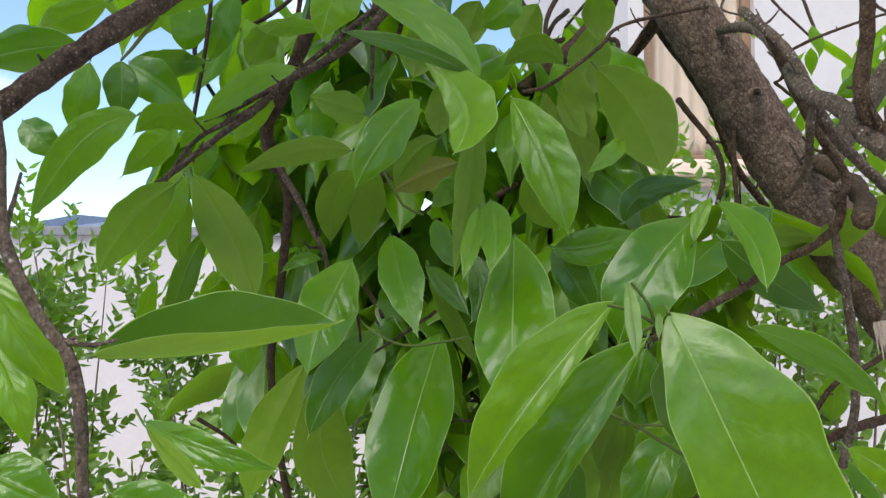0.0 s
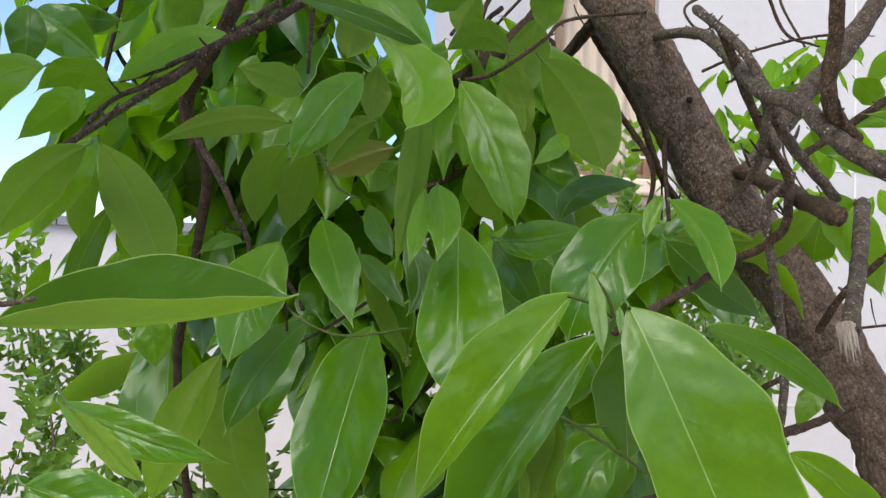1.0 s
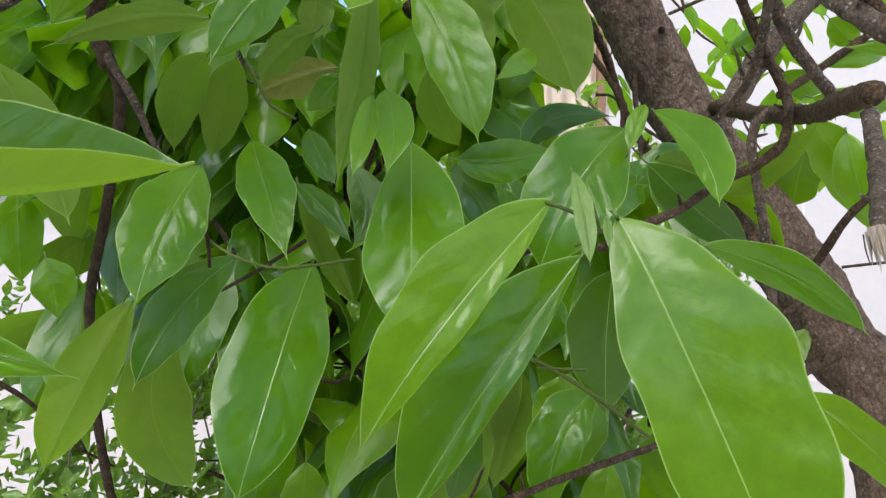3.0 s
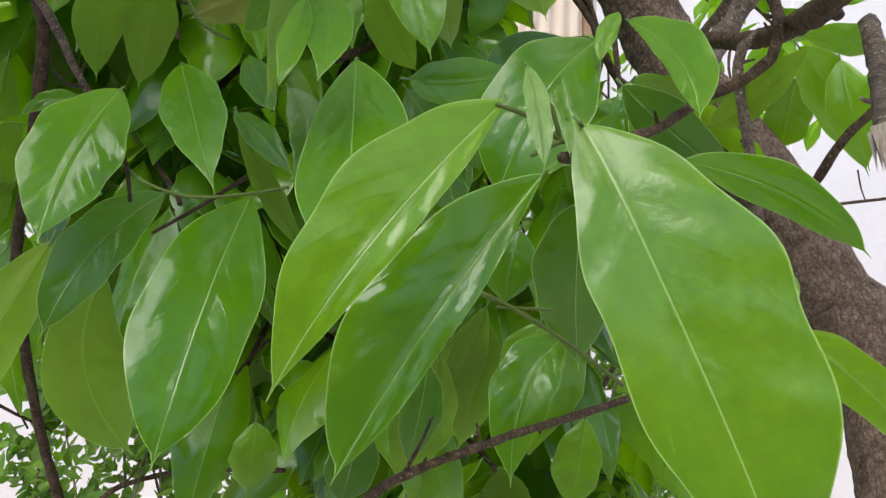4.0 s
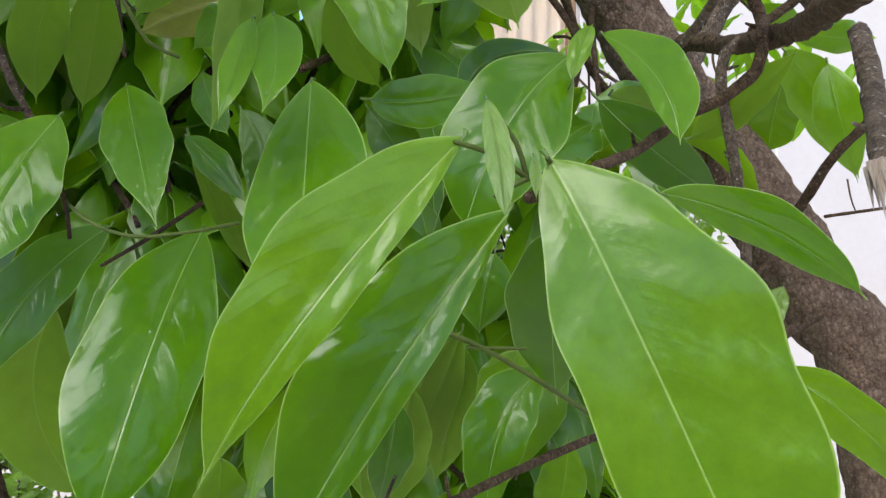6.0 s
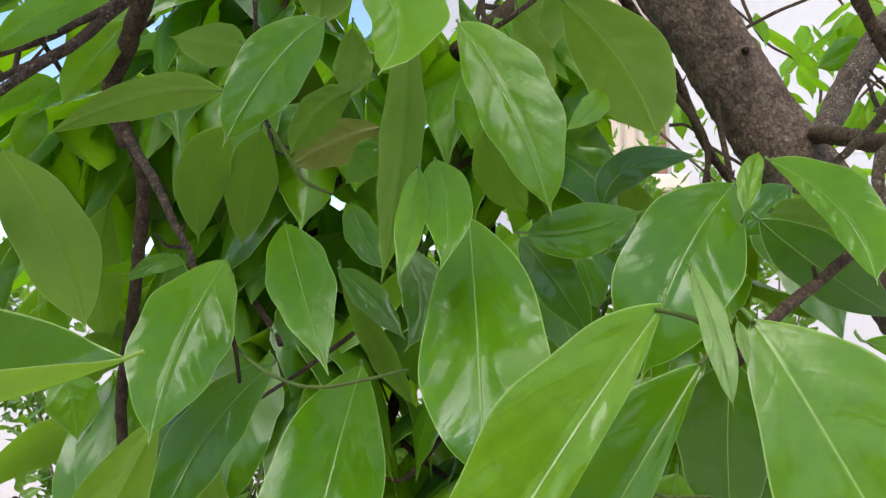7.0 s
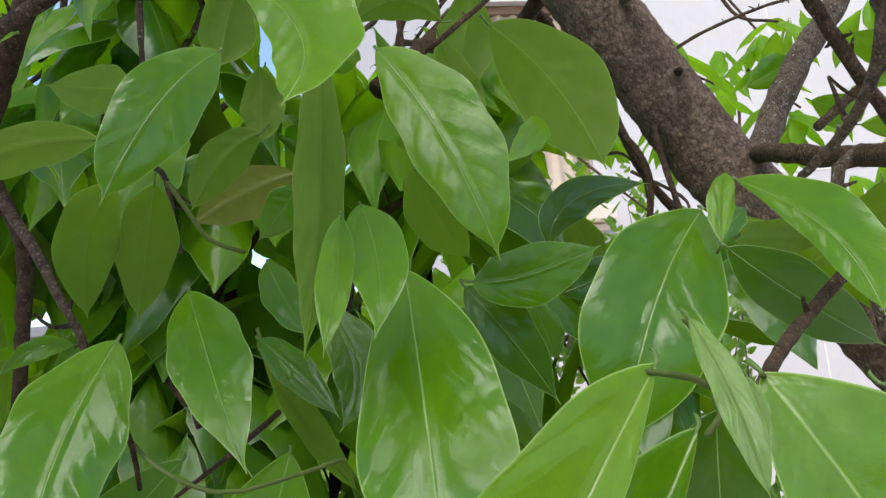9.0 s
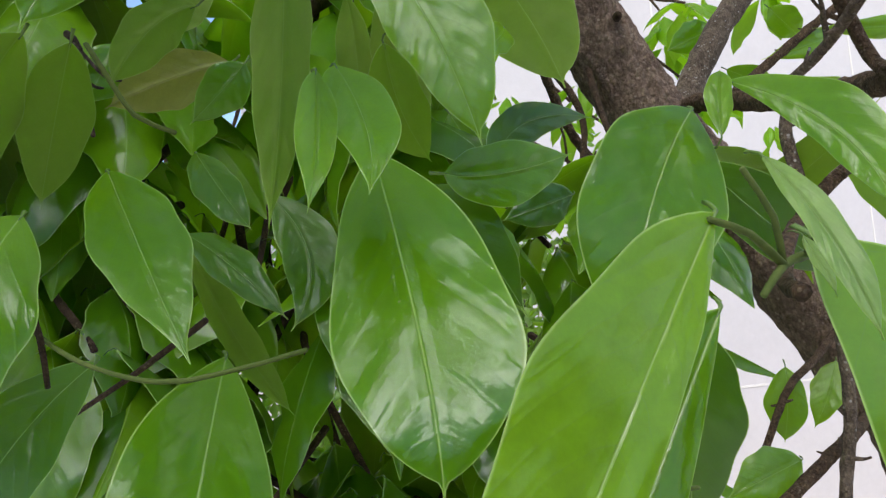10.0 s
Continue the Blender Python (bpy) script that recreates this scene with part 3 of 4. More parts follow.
branch("twig", "bark", 0.0033, 0.0022, [(0.244, 0.620, 1.861), (0.268, 0.620, 1.805), (0.296, 0.626, 1.764), (0.280, 0.600, 1.744), (0.277, 0.600, 1.727), (0.258, 0.600, 1.712), (0.244, 0.600, 1.706), (0.214, 0.593, 1.687), (0.186, 0.570, 1.676), (0.155, 0.540, 1.663), (0.141, 0.520, 1.659)])
branch("limb", "grey", 0.0048, 0.0050, [(0.301, 0.900, 1.955), (0.297, 0.860, 1.947), (0.291, 0.780, 1.921), (0.275, 0.700, 1.885), (0.257, 0.620, 1.835), (0.246, 0.570, 1.805), (0.247, 0.530, 1.786), (0.247, 0.500, 1.762), (0.269, 0.480, 1.739)])
branch("twig", "grey", 0.0039, 0.0033, [(0.249, 0.570, 1.799), (0.270, 0.580, 1.777), (0.306, 0.589, 1.747)])
branch("limb", "bark", 0.0036, 0.0043, [(0.252, 0.500, 1.929), (0.247, 0.500, 1.865), (0.247, 0.500, 1.825), (0.243, 0.500, 1.791), (0.245, 0.500, 1.775), (0.257, 0.500, 1.762)])
branch("twig", "grey", 0.0036, 0.0033, [(0.336, 0.700, 1.774), (0.326, 0.710, 1.756), (0.332, 0.700, 1.679), (0.337, 0.700, 1.613), (0.325, 0.700, 1.556)])
branch("twig", "bark", 0.0028, 0.0022, [(0.340, 0.660, 1.664), (0.317, 0.620, 1.668), (0.318, 0.600, 1.688), (0.337, 0.590, 1.710)])
branch("twig", "bark", 0.0011, 0.0011, [(0.391, 0.700, 1.666), (0.413, 0.700, 1.669), (0.449, 0.700, 1.674)])
branch("limb", "spot", 0.0020, 0.0039, [(-0.193, 0.660, 1.754), (-0.177, 0.670, 1.771), (-0.143, 0.685, 1.805), (-0.121, 0.690, 1.823), (-0.100, 0.690, 1.844), (-0.062, 0.670, 1.857), (-0.034, 0.670, 1.879), (-0.001, 0.700, 1.930)])
branch("twig", "spot", 0.0017, 0.0022, [(-0.161, 0.690, 1.815), (-0.140, 0.690, 1.823), (-0.121, 0.690, 1.833), (-0.100, 0.690, 1.845)])
branch("limb", "dark", 0.0064, 0.0060, [(-0.079, 0.760, 1.992), (-0.089, 0.755, 1.926), (-0.100, 0.753, 1.892), (-0.123, 0.780, 1.857), (-0.140, 0.800, 1.832), (-0.130, 0.800, 1.796)])
branch("limb", "dark", 0.0044, 0.0034, [(-0.130, 0.800, 1.804), (-0.119, 0.800, 1.772), (-0.122, 0.805, 1.728), (-0.127, 0.810, 1.683), (-0.136, 0.820, 1.617), (-0.128, 0.840, 1.520), (-0.110, 0.860, 1.430)])
branch("twig", "spot", 0.0033, 0.0014, [(-0.132, 0.800, 1.805), (-0.103, 0.770, 1.764), (-0.088, 0.755, 1.737), (-0.074, 0.740, 1.714), (-0.071, 0.735, 1.693)])
branch("twig", "spot", 0.0025, 0.0012, [(-0.030, 0.700, 1.939), (-0.033, 0.705, 1.879), (-0.034, 0.710, 1.837)])
branch("twig", "spot", 0.0017, 0.0011, [(-0.034, 0.730, 1.795), (-0.029, 0.730, 1.788), (-0.027, 0.736, 1.763), (-0.025, 0.736, 1.752)])
branch("twig", "green", 0.0008, 0.0008, [(-0.059, 0.720, 1.686), (-0.048, 0.690, 1.674), (-0.026, 0.650, 1.657), (0.000, 0.620, 1.648), (0.023, 0.620, 1.650), (0.043, 0.620, 1.654)])
branch("twig", "dark", 0.0013, 0.0009, [(-0.041, 0.660, 1.680), (-0.036, 0.660, 1.664), (-0.034, 0.660, 1.648)])
branch("twig", "dark", 0.0009, 0.0015, [(-0.033, 0.720, 1.635), (-0.009, 0.720, 1.650), (0.018, 0.720, 1.669)])
branch("twig", "green", 0.0011, 0.0010, [(-0.024, 0.700, 1.779), (-0.018, 0.700, 1.769), (-0.007, 0.700, 1.751), (0.008, 0.700, 1.744)])
branch("twig", "bark", 0.0018, 0.0021, [(0.069, 0.550, 1.519), (0.083, 0.550, 1.535), (0.136, 0.583, 1.544), (0.189, 0.640, 1.542), (0.254, 0.680, 1.549)])
branch("twig", "bark", 0.0019, 0.0018, [(-0.088, 0.830, 1.444), (-0.068, 0.830, 1.462), (-0.025, 0.836, 1.470), (0.044, 0.800, 1.478)])
branch("twig", "green", 0.0012, 0.0011, [(0.127, 0.600, 1.609), (0.147, 0.600, 1.600), (0.171, 0.600, 1.586), (0.210, 0.620, 1.562)])
branch("twig", "green", 0.0008, 0.0008, [(0.139, 0.600, 1.601), (0.165, 0.600, 1.600)])
branch("limb", "dark", 0.0088, 0.0099, [(0.107, 0.930, 1.906), (0.162, 0.970, 1.962), (0.205, 1.000, 2.017), (0.234, 1.000, 2.081)])
branch("limb", "dark", 0.0066, 0.0077, [(0.233, 1.000, 1.958), (0.248, 0.970, 1.979), (0.260, 0.950, 1.996)])
branch("twig", "bark", 0.0017, 0.0017, [(0.091, 0.760, 1.857), (0.109, 0.760, 1.861), (0.126, 0.750, 1.870), (0.156, 0.760, 1.896), (0.188, 0.800, 1.931), (0.289, 0.880, 1.978)])
branch("limb", "bark", 0.0050, 0.0044, [(0.263, 0.980, 1.993), (0.326, 1.000, 1.912), (0.355, 1.000, 1.839), (0.391, 1.000, 1.788)])
branch("twig", "dark", 0.0017, 0.0011, [(0.340, 1.050, 1.873), (0.360, 1.050, 1.872), (0.377, 1.050, 1.848), (0.380, 1.050, 1.790)])
branch("twig", "bark", 0.0022, 0.0017, [(0.201, 0.980, 1.796), (0.240, 0.980, 1.777), (0.302, 0.980, 1.772)])
branch("twig", "bark", 0.0033, 0.0033, [(0.075, 0.880, 1.784), (0.139, 0.900, 1.820), (0.216, 0.930, 1.864), (0.253, 0.950, 1.885)])
branch("twig", "bark", 0.0022, 0.0017, [(0.452, 1.100, 1.997), (0.504, 1.100, 2.023), (0.590, 1.100, 2.053), (0.687, 1.100, 2.072)])
branch("limb", "grey", 0.0136, 0.0116, [(0.431, 0.950, 1.820), (0.466, 0.970, 1.861), (0.514, 0.972, 1.933), (0.566, 0.975, 1.989), (0.618, 0.980, 2.063)])
branch("limb", "bark", 0.0044, 0.0044, [(0.505, 0.950, 1.860), (0.541, 0.950, 1.885), (0.607, 0.930, 1.935), (0.692, 0.920, 1.992)])
branch("limb", "spot", 0.0054, 0.0064, [(-0.213, 0.460, 1.743), (-0.188, 0.470, 1.770), (-0.156, 0.475, 1.797), (-0.115, 0.490, 1.834), (-0.083, 0.500, 1.863)])
branch("twig", "grey", 0.0024, 0.0021, [(-0.127, 0.360, 1.760), (-0.122, 0.360, 1.727), (-0.119, 0.360, 1.698), (-0.106, 0.360, 1.672), (-0.093, 0.360, 1.654), (-0.089, 0.360, 1.618), (-0.087, 0.360, 1.591)])
branch("twig", "green", 0.0014, 0.0008, [(-0.125, 0.500, 1.826), (-0.144, 0.520, 1.818), (-0.187, 0.600, 1.834)])
branch("twig", "bark", 0.0022, 0.0025, [(0.320, 0.750, 1.575), (0.343, 0.750, 1.610), (0.374, 0.760, 1.624), (0.426, 0.780, 1.649)])
branch("limb", "bark", 0.0035, 0.0040, [(0.287, 0.700, 1.561), (0.333, 0.710, 1.580), (0.387, 0.740, 1.588), (0.447, 0.780, 1.599)])
branch("twig", "dark", 0.0022, 0.0020, [(-0.211, 0.860, 2.012), (-0.216, 0.860, 1.942), (-0.228, 0.860, 1.854)])
branch("twig", "green", 0.0013, 0.0008, [(0.158, 0.535, 1.669), (0.142, 0.526, 1.666), (0.129, 0.519, 1.659)])
branch("twig", "green", 0.0011, 0.0008, [(0.142, 0.526, 1.666), (0.128, 0.520, 1.673), (0.115, 0.517, 1.676)])
branch("twig", "green", 0.0010, 0.0008, [(0.157, 0.534, 1.669), (0.147, 0.520, 1.672)])
branch("twig", "green", 0.0010, 0.0007, [(0.142, 0.526, 1.666), (0.137, 0.522, 1.677), (0.128, 0.520, 1.688)])
branch("twig", "spot", 0.0016, 0.0026, [(-0.187, 0.680, 1.764), (-0.171, 0.700, 1.801), (-0.130, 0.705, 1.827), (-0.087, 0.700, 1.860), (-0.057, 0.695, 1.883), (-0.015, 0.700, 1.920)])
# short dark stub set in the trunk, standing in for a small dark hole
branch("twig", "dark", 0.0042, 0.0026, [(0.349, 0.905, 1.897), (0.332, 0.868, 1.887), (0.329, 0.862, 1.886)])
branch("twig", "dark", 0.0030, 0.0020, [(0.324, 0.935, 1.970), (0.311, 0.905, 1.959), (0.310, 0.900, 1.958)])

# broken pale wood at the snapped twig
def splinters(top, along):
    bm = bmesh.new()
    srng = random.Random(3)
    a = Vector(along).normalized()
    sd = a.orthogonal().normalized()
    up = a.cross(sd)
    for k in range(15):
        ang = 2 * math.pi * k / 15
        o = (sd * math.cos(ang) + up * math.sin(ang)) * srng.uniform(0.0012, 0.0037)
        ln = srng.uniform(0.003, 0.016)
        w = sd * 0.0011 + up * 0.0006
        t = Vector(top) + o
        v = [bm.verts.new(q) for q in (t - w - a * 0.006, t + w - a * 0.006, t + up * 0.002 - a * 0.006, t + a * ln + o * 0.35)]
        for f in ((0, 1, 3), (1, 2, 3), (2, 0, 3), (2, 1, 0)):
            bm.faces.new([v[i] for i in f])
    return part("splintered_wood", bm, SPLIT_WOOD, tree, "pale splintered end of a snapped twig")


splinters((0.239, 0.478, 1.663), (-0.10, -0.35, -0.93))

# the leaves nearest the walk
blade("fresh", (0.1489, 0.5234, 1.6722), (0.1742, 0.4971, 1.6046), (0.2144, 0.4848, 1.5075), (0.0265, 0.0433), (-0.127, -0.976, 0.178), peak=0.56, fold=-9, tail=0.08)
blade("young", (0.1182, 0.5191, 1.6778), (0.0694, 0.4976, 1.6245), (0.0393, 0.4966, 1.5758), (0.0217, 0.0083), (0.065, -0.984, 0.167), peak=0.42, fold=-16)
blade("glossy", (0.1441, 0.5533, 1.6570), (0.0964, 0.5388, 1.5964), (0.0613, 0.5339, 1.5396), (0.0275, 0.0092), (-0.075, -0.974, 0.213), peak=0.5, fold=-14)
blade("glossy", (0.2002, 0.5444, 1.6637), (0.2282, 0.5153, 1.6485), (0.2521, 0.5008, 1.6247), (0.0089, 0.0111), (-0.746, -0.541, -0.389), peak=0.45, fold=-10)
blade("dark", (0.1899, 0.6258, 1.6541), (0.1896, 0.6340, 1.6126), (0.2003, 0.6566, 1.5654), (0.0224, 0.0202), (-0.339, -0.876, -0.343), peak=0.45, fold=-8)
blade("glossy", (0.1905, 0.6146, 1.7325), (0.1540, 0.5923, 1.6949), (0.1347, 0.5882, 1.6492), (0.0239, 0.0245), (-0.079, -0.934, 0.348), peak=0.5, fold=-7)
blade("glossy", (0.0744, 0.6440, 1.7224), (0.0692, 0.5869, 1.6565), (0.0669, 0.5685, 1.6161), (0.0240, 0.0284), (-0.324, -0.761, 0.562), peak=0.46, fold=-6)
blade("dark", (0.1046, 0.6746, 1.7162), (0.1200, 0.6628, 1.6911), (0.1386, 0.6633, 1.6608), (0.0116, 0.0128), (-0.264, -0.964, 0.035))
blade("young", (0.0743, 0.6668, 1.8266), (0.0946, 0.6372, 1.7741), (0.1104, 0.6283, 1.7204), (0.0154, 0.0218), (-0.372, -0.906, 0.202), peak=0.48, fold=-8)
blade("young", (0.0111, 0.6141, 1.8399), (0.0384, 0.5820, 1.7975), (0.0306, 0.5604, 1.7651), (0.0106, 0.0211), (-0.342, -0.803, 0.487), peak=0.58, fold=-10)
blade("young", (-0.0356, 0.6849, 1.9104), (0.0199, 0.6470, 1.8717), (0.0508, 0.6320, 1.8233), (0.0121, 0.0138), (-0.463, -0.883, 0.078), fold=-14)
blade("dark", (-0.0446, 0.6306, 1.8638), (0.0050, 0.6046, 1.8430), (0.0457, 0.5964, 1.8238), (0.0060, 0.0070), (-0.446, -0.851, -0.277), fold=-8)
blade("under", (0.0478, 0.6476, 1.8206), (0.0423, 0.6356, 1.7501), (0.0319, 0.6081, 1.6901), (0.0098, 0.0103), (-0.003, 0.957, -0.290), peak=0.42, tail=0.2)
blade("fresh", (0.0569, 0.6193, 1.7451), (0.0586, 0.5901, 1.7161), (0.0536, 0.5720, 1.6932), (0.0108, 0.0108), (-0.114, -0.731, 0.673), peak=0.36, tail=0.16)
blade("young", (0.0488, 0.6101, 1.7397), (0.0434, 0.5865, 1.7109), (0.0377, 0.5726, 1.6898), (0.0065, 0.0057), (0.066, -0.805, 0.590), peak=0.4, fold=-20)
blade("glossy", (-0.0171, 0.6983, 1.7277), (-0.0034, 0.6537, 1.6869), (0.0090, 0.6243, 1.6527), (0.0150, 0.0165), (-0.108, -0.727, 0.679), peak=0.37, tail=0.15)
blade("glossy", (-0.0436, 0.6780, 1.7073), (-0.0584, 0.6441, 1.6663), (-0.0659, 0.6261, 1.6255), (0.0207, 0.0207), (0.283, -0.843, 0.458), peak=0.45)
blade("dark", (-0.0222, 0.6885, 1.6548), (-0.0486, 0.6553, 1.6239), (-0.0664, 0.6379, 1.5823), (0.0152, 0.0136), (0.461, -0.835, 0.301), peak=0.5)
blade("glossy", (0.0228, 0.6795, 1.6534), (0.0058, 0.6226, 1.5965), (-0.0094, 0.5921, 1.5314), (0.0275, 0.0246), (0.259, -0.816, 0.517), peak=0.5, fold=-8)
blade("under", (-0.0694, 0.7704, 1.6113), (-0.0805, 0.7748, 1.5523), (-0.0464, 0.7584, 1.4999), (0.0259, 0.0239), (-0.241, 0.958, -0.153), peak=0.52)
blade("glossy", (0.0069, 0.6526, 1.8215), (-0.0154, 0.6298, 1.7909), (-0.0360, 0.6236, 1.7514), (0.0142, 0.0161), (0.406, -0.905, 0.126), peak=0.5, fold=-6)
blade("under", (0.1514, 0.7499, 1.8752), (0.1845, 0.7420, 1.8336), (0.2006, 0.7251, 1.7784), (0.0277, 0.0264), (0.482, 0.876, 0.020), peak=0.52)
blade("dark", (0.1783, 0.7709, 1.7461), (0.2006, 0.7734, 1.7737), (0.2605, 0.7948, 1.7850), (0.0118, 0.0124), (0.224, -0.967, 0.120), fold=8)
blade("glossy", (0.1026, 0.6493, 1.7159), (0.1281, 0.6532, 1.7168), (0.1690, 0.6672, 1.7293), (0.0132, 0.0126), (0.251, -0.967, 0.053), peak=0.5)
blade("fresh", (0.2051, 0.6104, 1.7427), (0.2133, 0.5742, 1.7154), (0.2137, 0.5540, 1.6835), (0.0068, 0.0141), (-0.773, -0.512, 0.374), peak=0.55, fold=-12)
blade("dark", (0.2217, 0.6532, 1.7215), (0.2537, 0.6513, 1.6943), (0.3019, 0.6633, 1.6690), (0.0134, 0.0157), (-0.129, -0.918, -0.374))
blade("under", (-0.2014, 0.7851, 1.7881), (-0.1606, 0.7662, 1.7311), (-0.1287, 0.7329, 1.6720), (0.0221, 0.0228), (-0.111, 0.879, -0.464), peak=0.48)
blade("under", (-0.1637, 0.6426, 1.7589), (-0.1938, 0.6381, 1.7314), (-0.2107, 0.6262, 1.6908), (0.0166, 0.0142), (-0.408, 0.911, 0.062))
blade("under", (-0.1995, 0.7563, 1.7785), (-0.2059, 0.7660, 1.7412), (-0.2051, 0.7680, 1.7063), (0.0121, 0.0114), (-0.441, 0.880, 0.177))
blade("fresh", (-0.1878, 0.6292, 1.8040), (-0.2179, 0.6102, 1.7803), (-0.2529, 0.6133, 1.7237), (0.0128, 0.0158), (0.435, -0.883, -0.178))
blade("young", (-0.0975, 0.7313, 1.8684), (-0.1289, 0.6910, 1.8427), (-0.1575, 0.6705, 1.8066), (0.0106, 0.0106), (0.732, -0.680, -0.042))
blade("under", (-0.0397, 0.6437, 1.7831), (-0.0852, 0.6688, 1.7870), (-0.1355, 0.6863, 1.7716), (0.0103, 0.0092), (0.339, 0.864, 0.372))
blade("yellowed", (0.0347, 0.7533, 1.7937), (0.0066, 0.7530, 1.7839), (-0.0210, 0.7476, 1.7674), (0.0139, 0.0126), (-0.164, 0.977, 0.134))
blade("under", (-0.0439, 0.6853, 1.7764), (-0.0617, 0.7077, 1.7549), (-0.0668, 0.7247, 1.7218), (0.0136, 0.0142), (-0.057, 0.799, 0.599))
blade("under", (-0.0289, 0.6952, 1.7778), (-0.0372, 0.7132, 1.7507), (-0.0445, 0.7252, 1.7183), (0.0138, 0.0138), (-0.076, 0.882, 0.464))
blade("under", (0.0843, 0.6559, 1.7687), (0.0964, 0.6775, 1.7486), (0.1135, 0.6925, 1.7304), (0.0121, 0.0126), (-0.127, 0.765, 0.632))
blade("under", (0.1232, 0.7496, 1.8777), (0.0986, 0.7455, 1.8894), (0.0695, 0.7407, 1.8709), (0.0115, 0.0129), (-0.198, 0.906, 0.374))
blade("dark", (0.0411, 0.6752, 1.7131), (0.0523, 0.6594, 1.6862), (0.0433, 0.6534, 1.6603), (0.0101, 0.0112), (-0.093, -0.922, 0.377))
blade("glossy", (0.1922, 0.6577, 1.5825), (0.1657, 0.6436, 1.5539), (0.1588, 0.6408, 1.5064), (0.0181, 0.0147), (-0.230, -0.923, 0.307))
blade("young", (0.2677, 0.5752, 1.5911), (0.2916, 0.5589, 1.5739), (0.3308, 0.5555, 1.5350), (0.0110, 0.0120), (-0.377, -0.920, -0.102))
blade("dark", (0.4362, 0.8040, 1.7771), (0.4380, 0.8190, 1.7515), (0.4497, 0.8438, 1.7257), (0.0184, 0.0184), (-0.502, -0.615, -0.608), peak=0.58)
blade("young", (0.3855, 0.7317, 1.7774), (0.4173, 0.7371, 1.7465), (0.4649, 0.7607, 1.6949), (0.0181, 0.0166), (-0.321, -0.754, -0.574))
blade("under", (0.3178, 0.7313, 1.7174), (0.3358, 0.7061, 1.7329), (0.3543, 0.6719, 1.7620), (0.0135, 0.0106), (0.656, 0.668, 0.352))
blade("young", (-0.1389, 0.3770, 1.6893), (-0.1191, 0.3738, 1.6654), (-0.1047, 0.3807, 1.6410), (0.0080, 0.0092), (0.384, -0.901, 0.201))
blade("young", (-0.1347, 0.3788, 1.6630), (-0.1204, 0.3713, 1.6459), (-0.1134, 0.3716, 1.6246), (0.0075, 0.0075), (0.371, -0.854, 0.364))
blade("young", (-0.0307, 0.6249, 1.9106), (-0.0504, 0.6160, 1.8810), (-0.0580, 0.6182, 1.8528), (0.0153, 0.0184), (0.324, -0.945, -0.043), peak=0.45)
blade("dark", (-0.1935, 0.8029, 1.7406), (-0.2084, 0.7866, 1.6943), (-0.2207, 0.7881, 1.6449), (0.0104, 0.0124), (0.439, -0.898, 0.014))
blade("young", (-0.1939, 0.8291, 1.7044), (-0.1873, 0.8186, 1.6680), (-0.1833, 0.8203, 1.6336), (0.0153, 0.0175), (0.367, -0.915, 0.169))
blade("under", (-0.1488, 0.8447, 1.6703), (-0.1664, 0.8447, 1.6549), (-0.1781, 0.8411, 1.6304), (0.0153, 0.0138), (-0.227, 0.971, 0.079))
blade("under", (-0.1659, 0.8795, 1.7677), (-0.1735, 0.8834, 1.7142), (-0.1608, 0.8763, 1.6626), (0.0167, 0.0188), (-0.322, 0.946, -0.044))
blade("glossy", (-0.0771, 0.7366, 1.7110), (-0.0921, 0.7288, 1.7099), (-0.1083, 0.7285, 1.6988), (0.0049, 0.0055), (0.262, -0.965, -0.031))
blade("young", (-0.2640, 0.8711, 1.6961), (-0.2720, 0.8651, 1.6664), (-0.2735, 0.8717, 1.6302), (0.0080, 0.0096), (0.454, -0.888, -0.074))
blade("young", (-0.1746, 0.7204, 1.8119), (-0.1963, 0.7040, 1.8233), (-0.2215, 0.7015, 1.8040), (0.0120, 0.0126), (0.399, -0.874, -0.278))
blade("glossy", (-0.2030, 0.8092, 1.8893), (-0.2243, 0.7883, 1.8911), (-0.2579, 0.7805, 1.8796), (0.0118, 0.0133), (0.483, -0.813, -0.327))
blade("young", (-0.2505, 0.8467, 1.9705), (-0.2680, 0.8404, 1.9506), (-0.2833, 0.8432, 1.9302), (0.0107, 0.0124), (0.490, -0.808, -0.328))
blade("glossy", (-0.2431, 0.8833, 1.9945), (-0.2403, 0.8734, 1.9578), (-0.2440, 0.8739, 1.9280), (0.0184, 0.0193), (0.457, -0.882, 0.118))
blade("glossy", (-0.1951, 0.8828, 1.9971), (-0.2039, 0.8723, 1.9544), (-0.2205, 0.8757, 1.9167), (0.0122, 0.0149), (0.474, -0.878, -0.072))
blade("young", (-0.1659, 0.7863, 1.9671), (-0.2052, 0.7718, 1.9462), (-0.2464, 0.7730, 1.9253), (0.0116, 0.0124), (0.367, -0.815, -0.447))
blade("young", (-0.0731, 0.6976, 1.8883), (-0.0931, 0.6888, 1.8886), (-0.1156, 0.6886, 1.8821), (0.0048, 0.0060), (0.247, -0.867, -0.432))
blade("under", (0.0188, 0.7208, 1.8070), (-0.0001, 0.7204, 1.7950), (-0.0169, 0.7172, 1.7674), (0.0118, 0.0105), (-0.194, 0.977, 0.086))
blade("glossy", (0.0361, 0.6966, 1.7729), (0.0266, 0.6982, 1.7613), (0.0142, 0.7067, 1.7496), (0.0093, 0.0098), (-0.079, -0.939, -0.336))
blade("young", (-0.1958, 0.7456, 1.7816), (-0.2071, 0.7333, 1.7473), (-0.2327, 0.7388, 1.6991), (0.0132, 0.0138), (0.460, -0.878, -0.134))
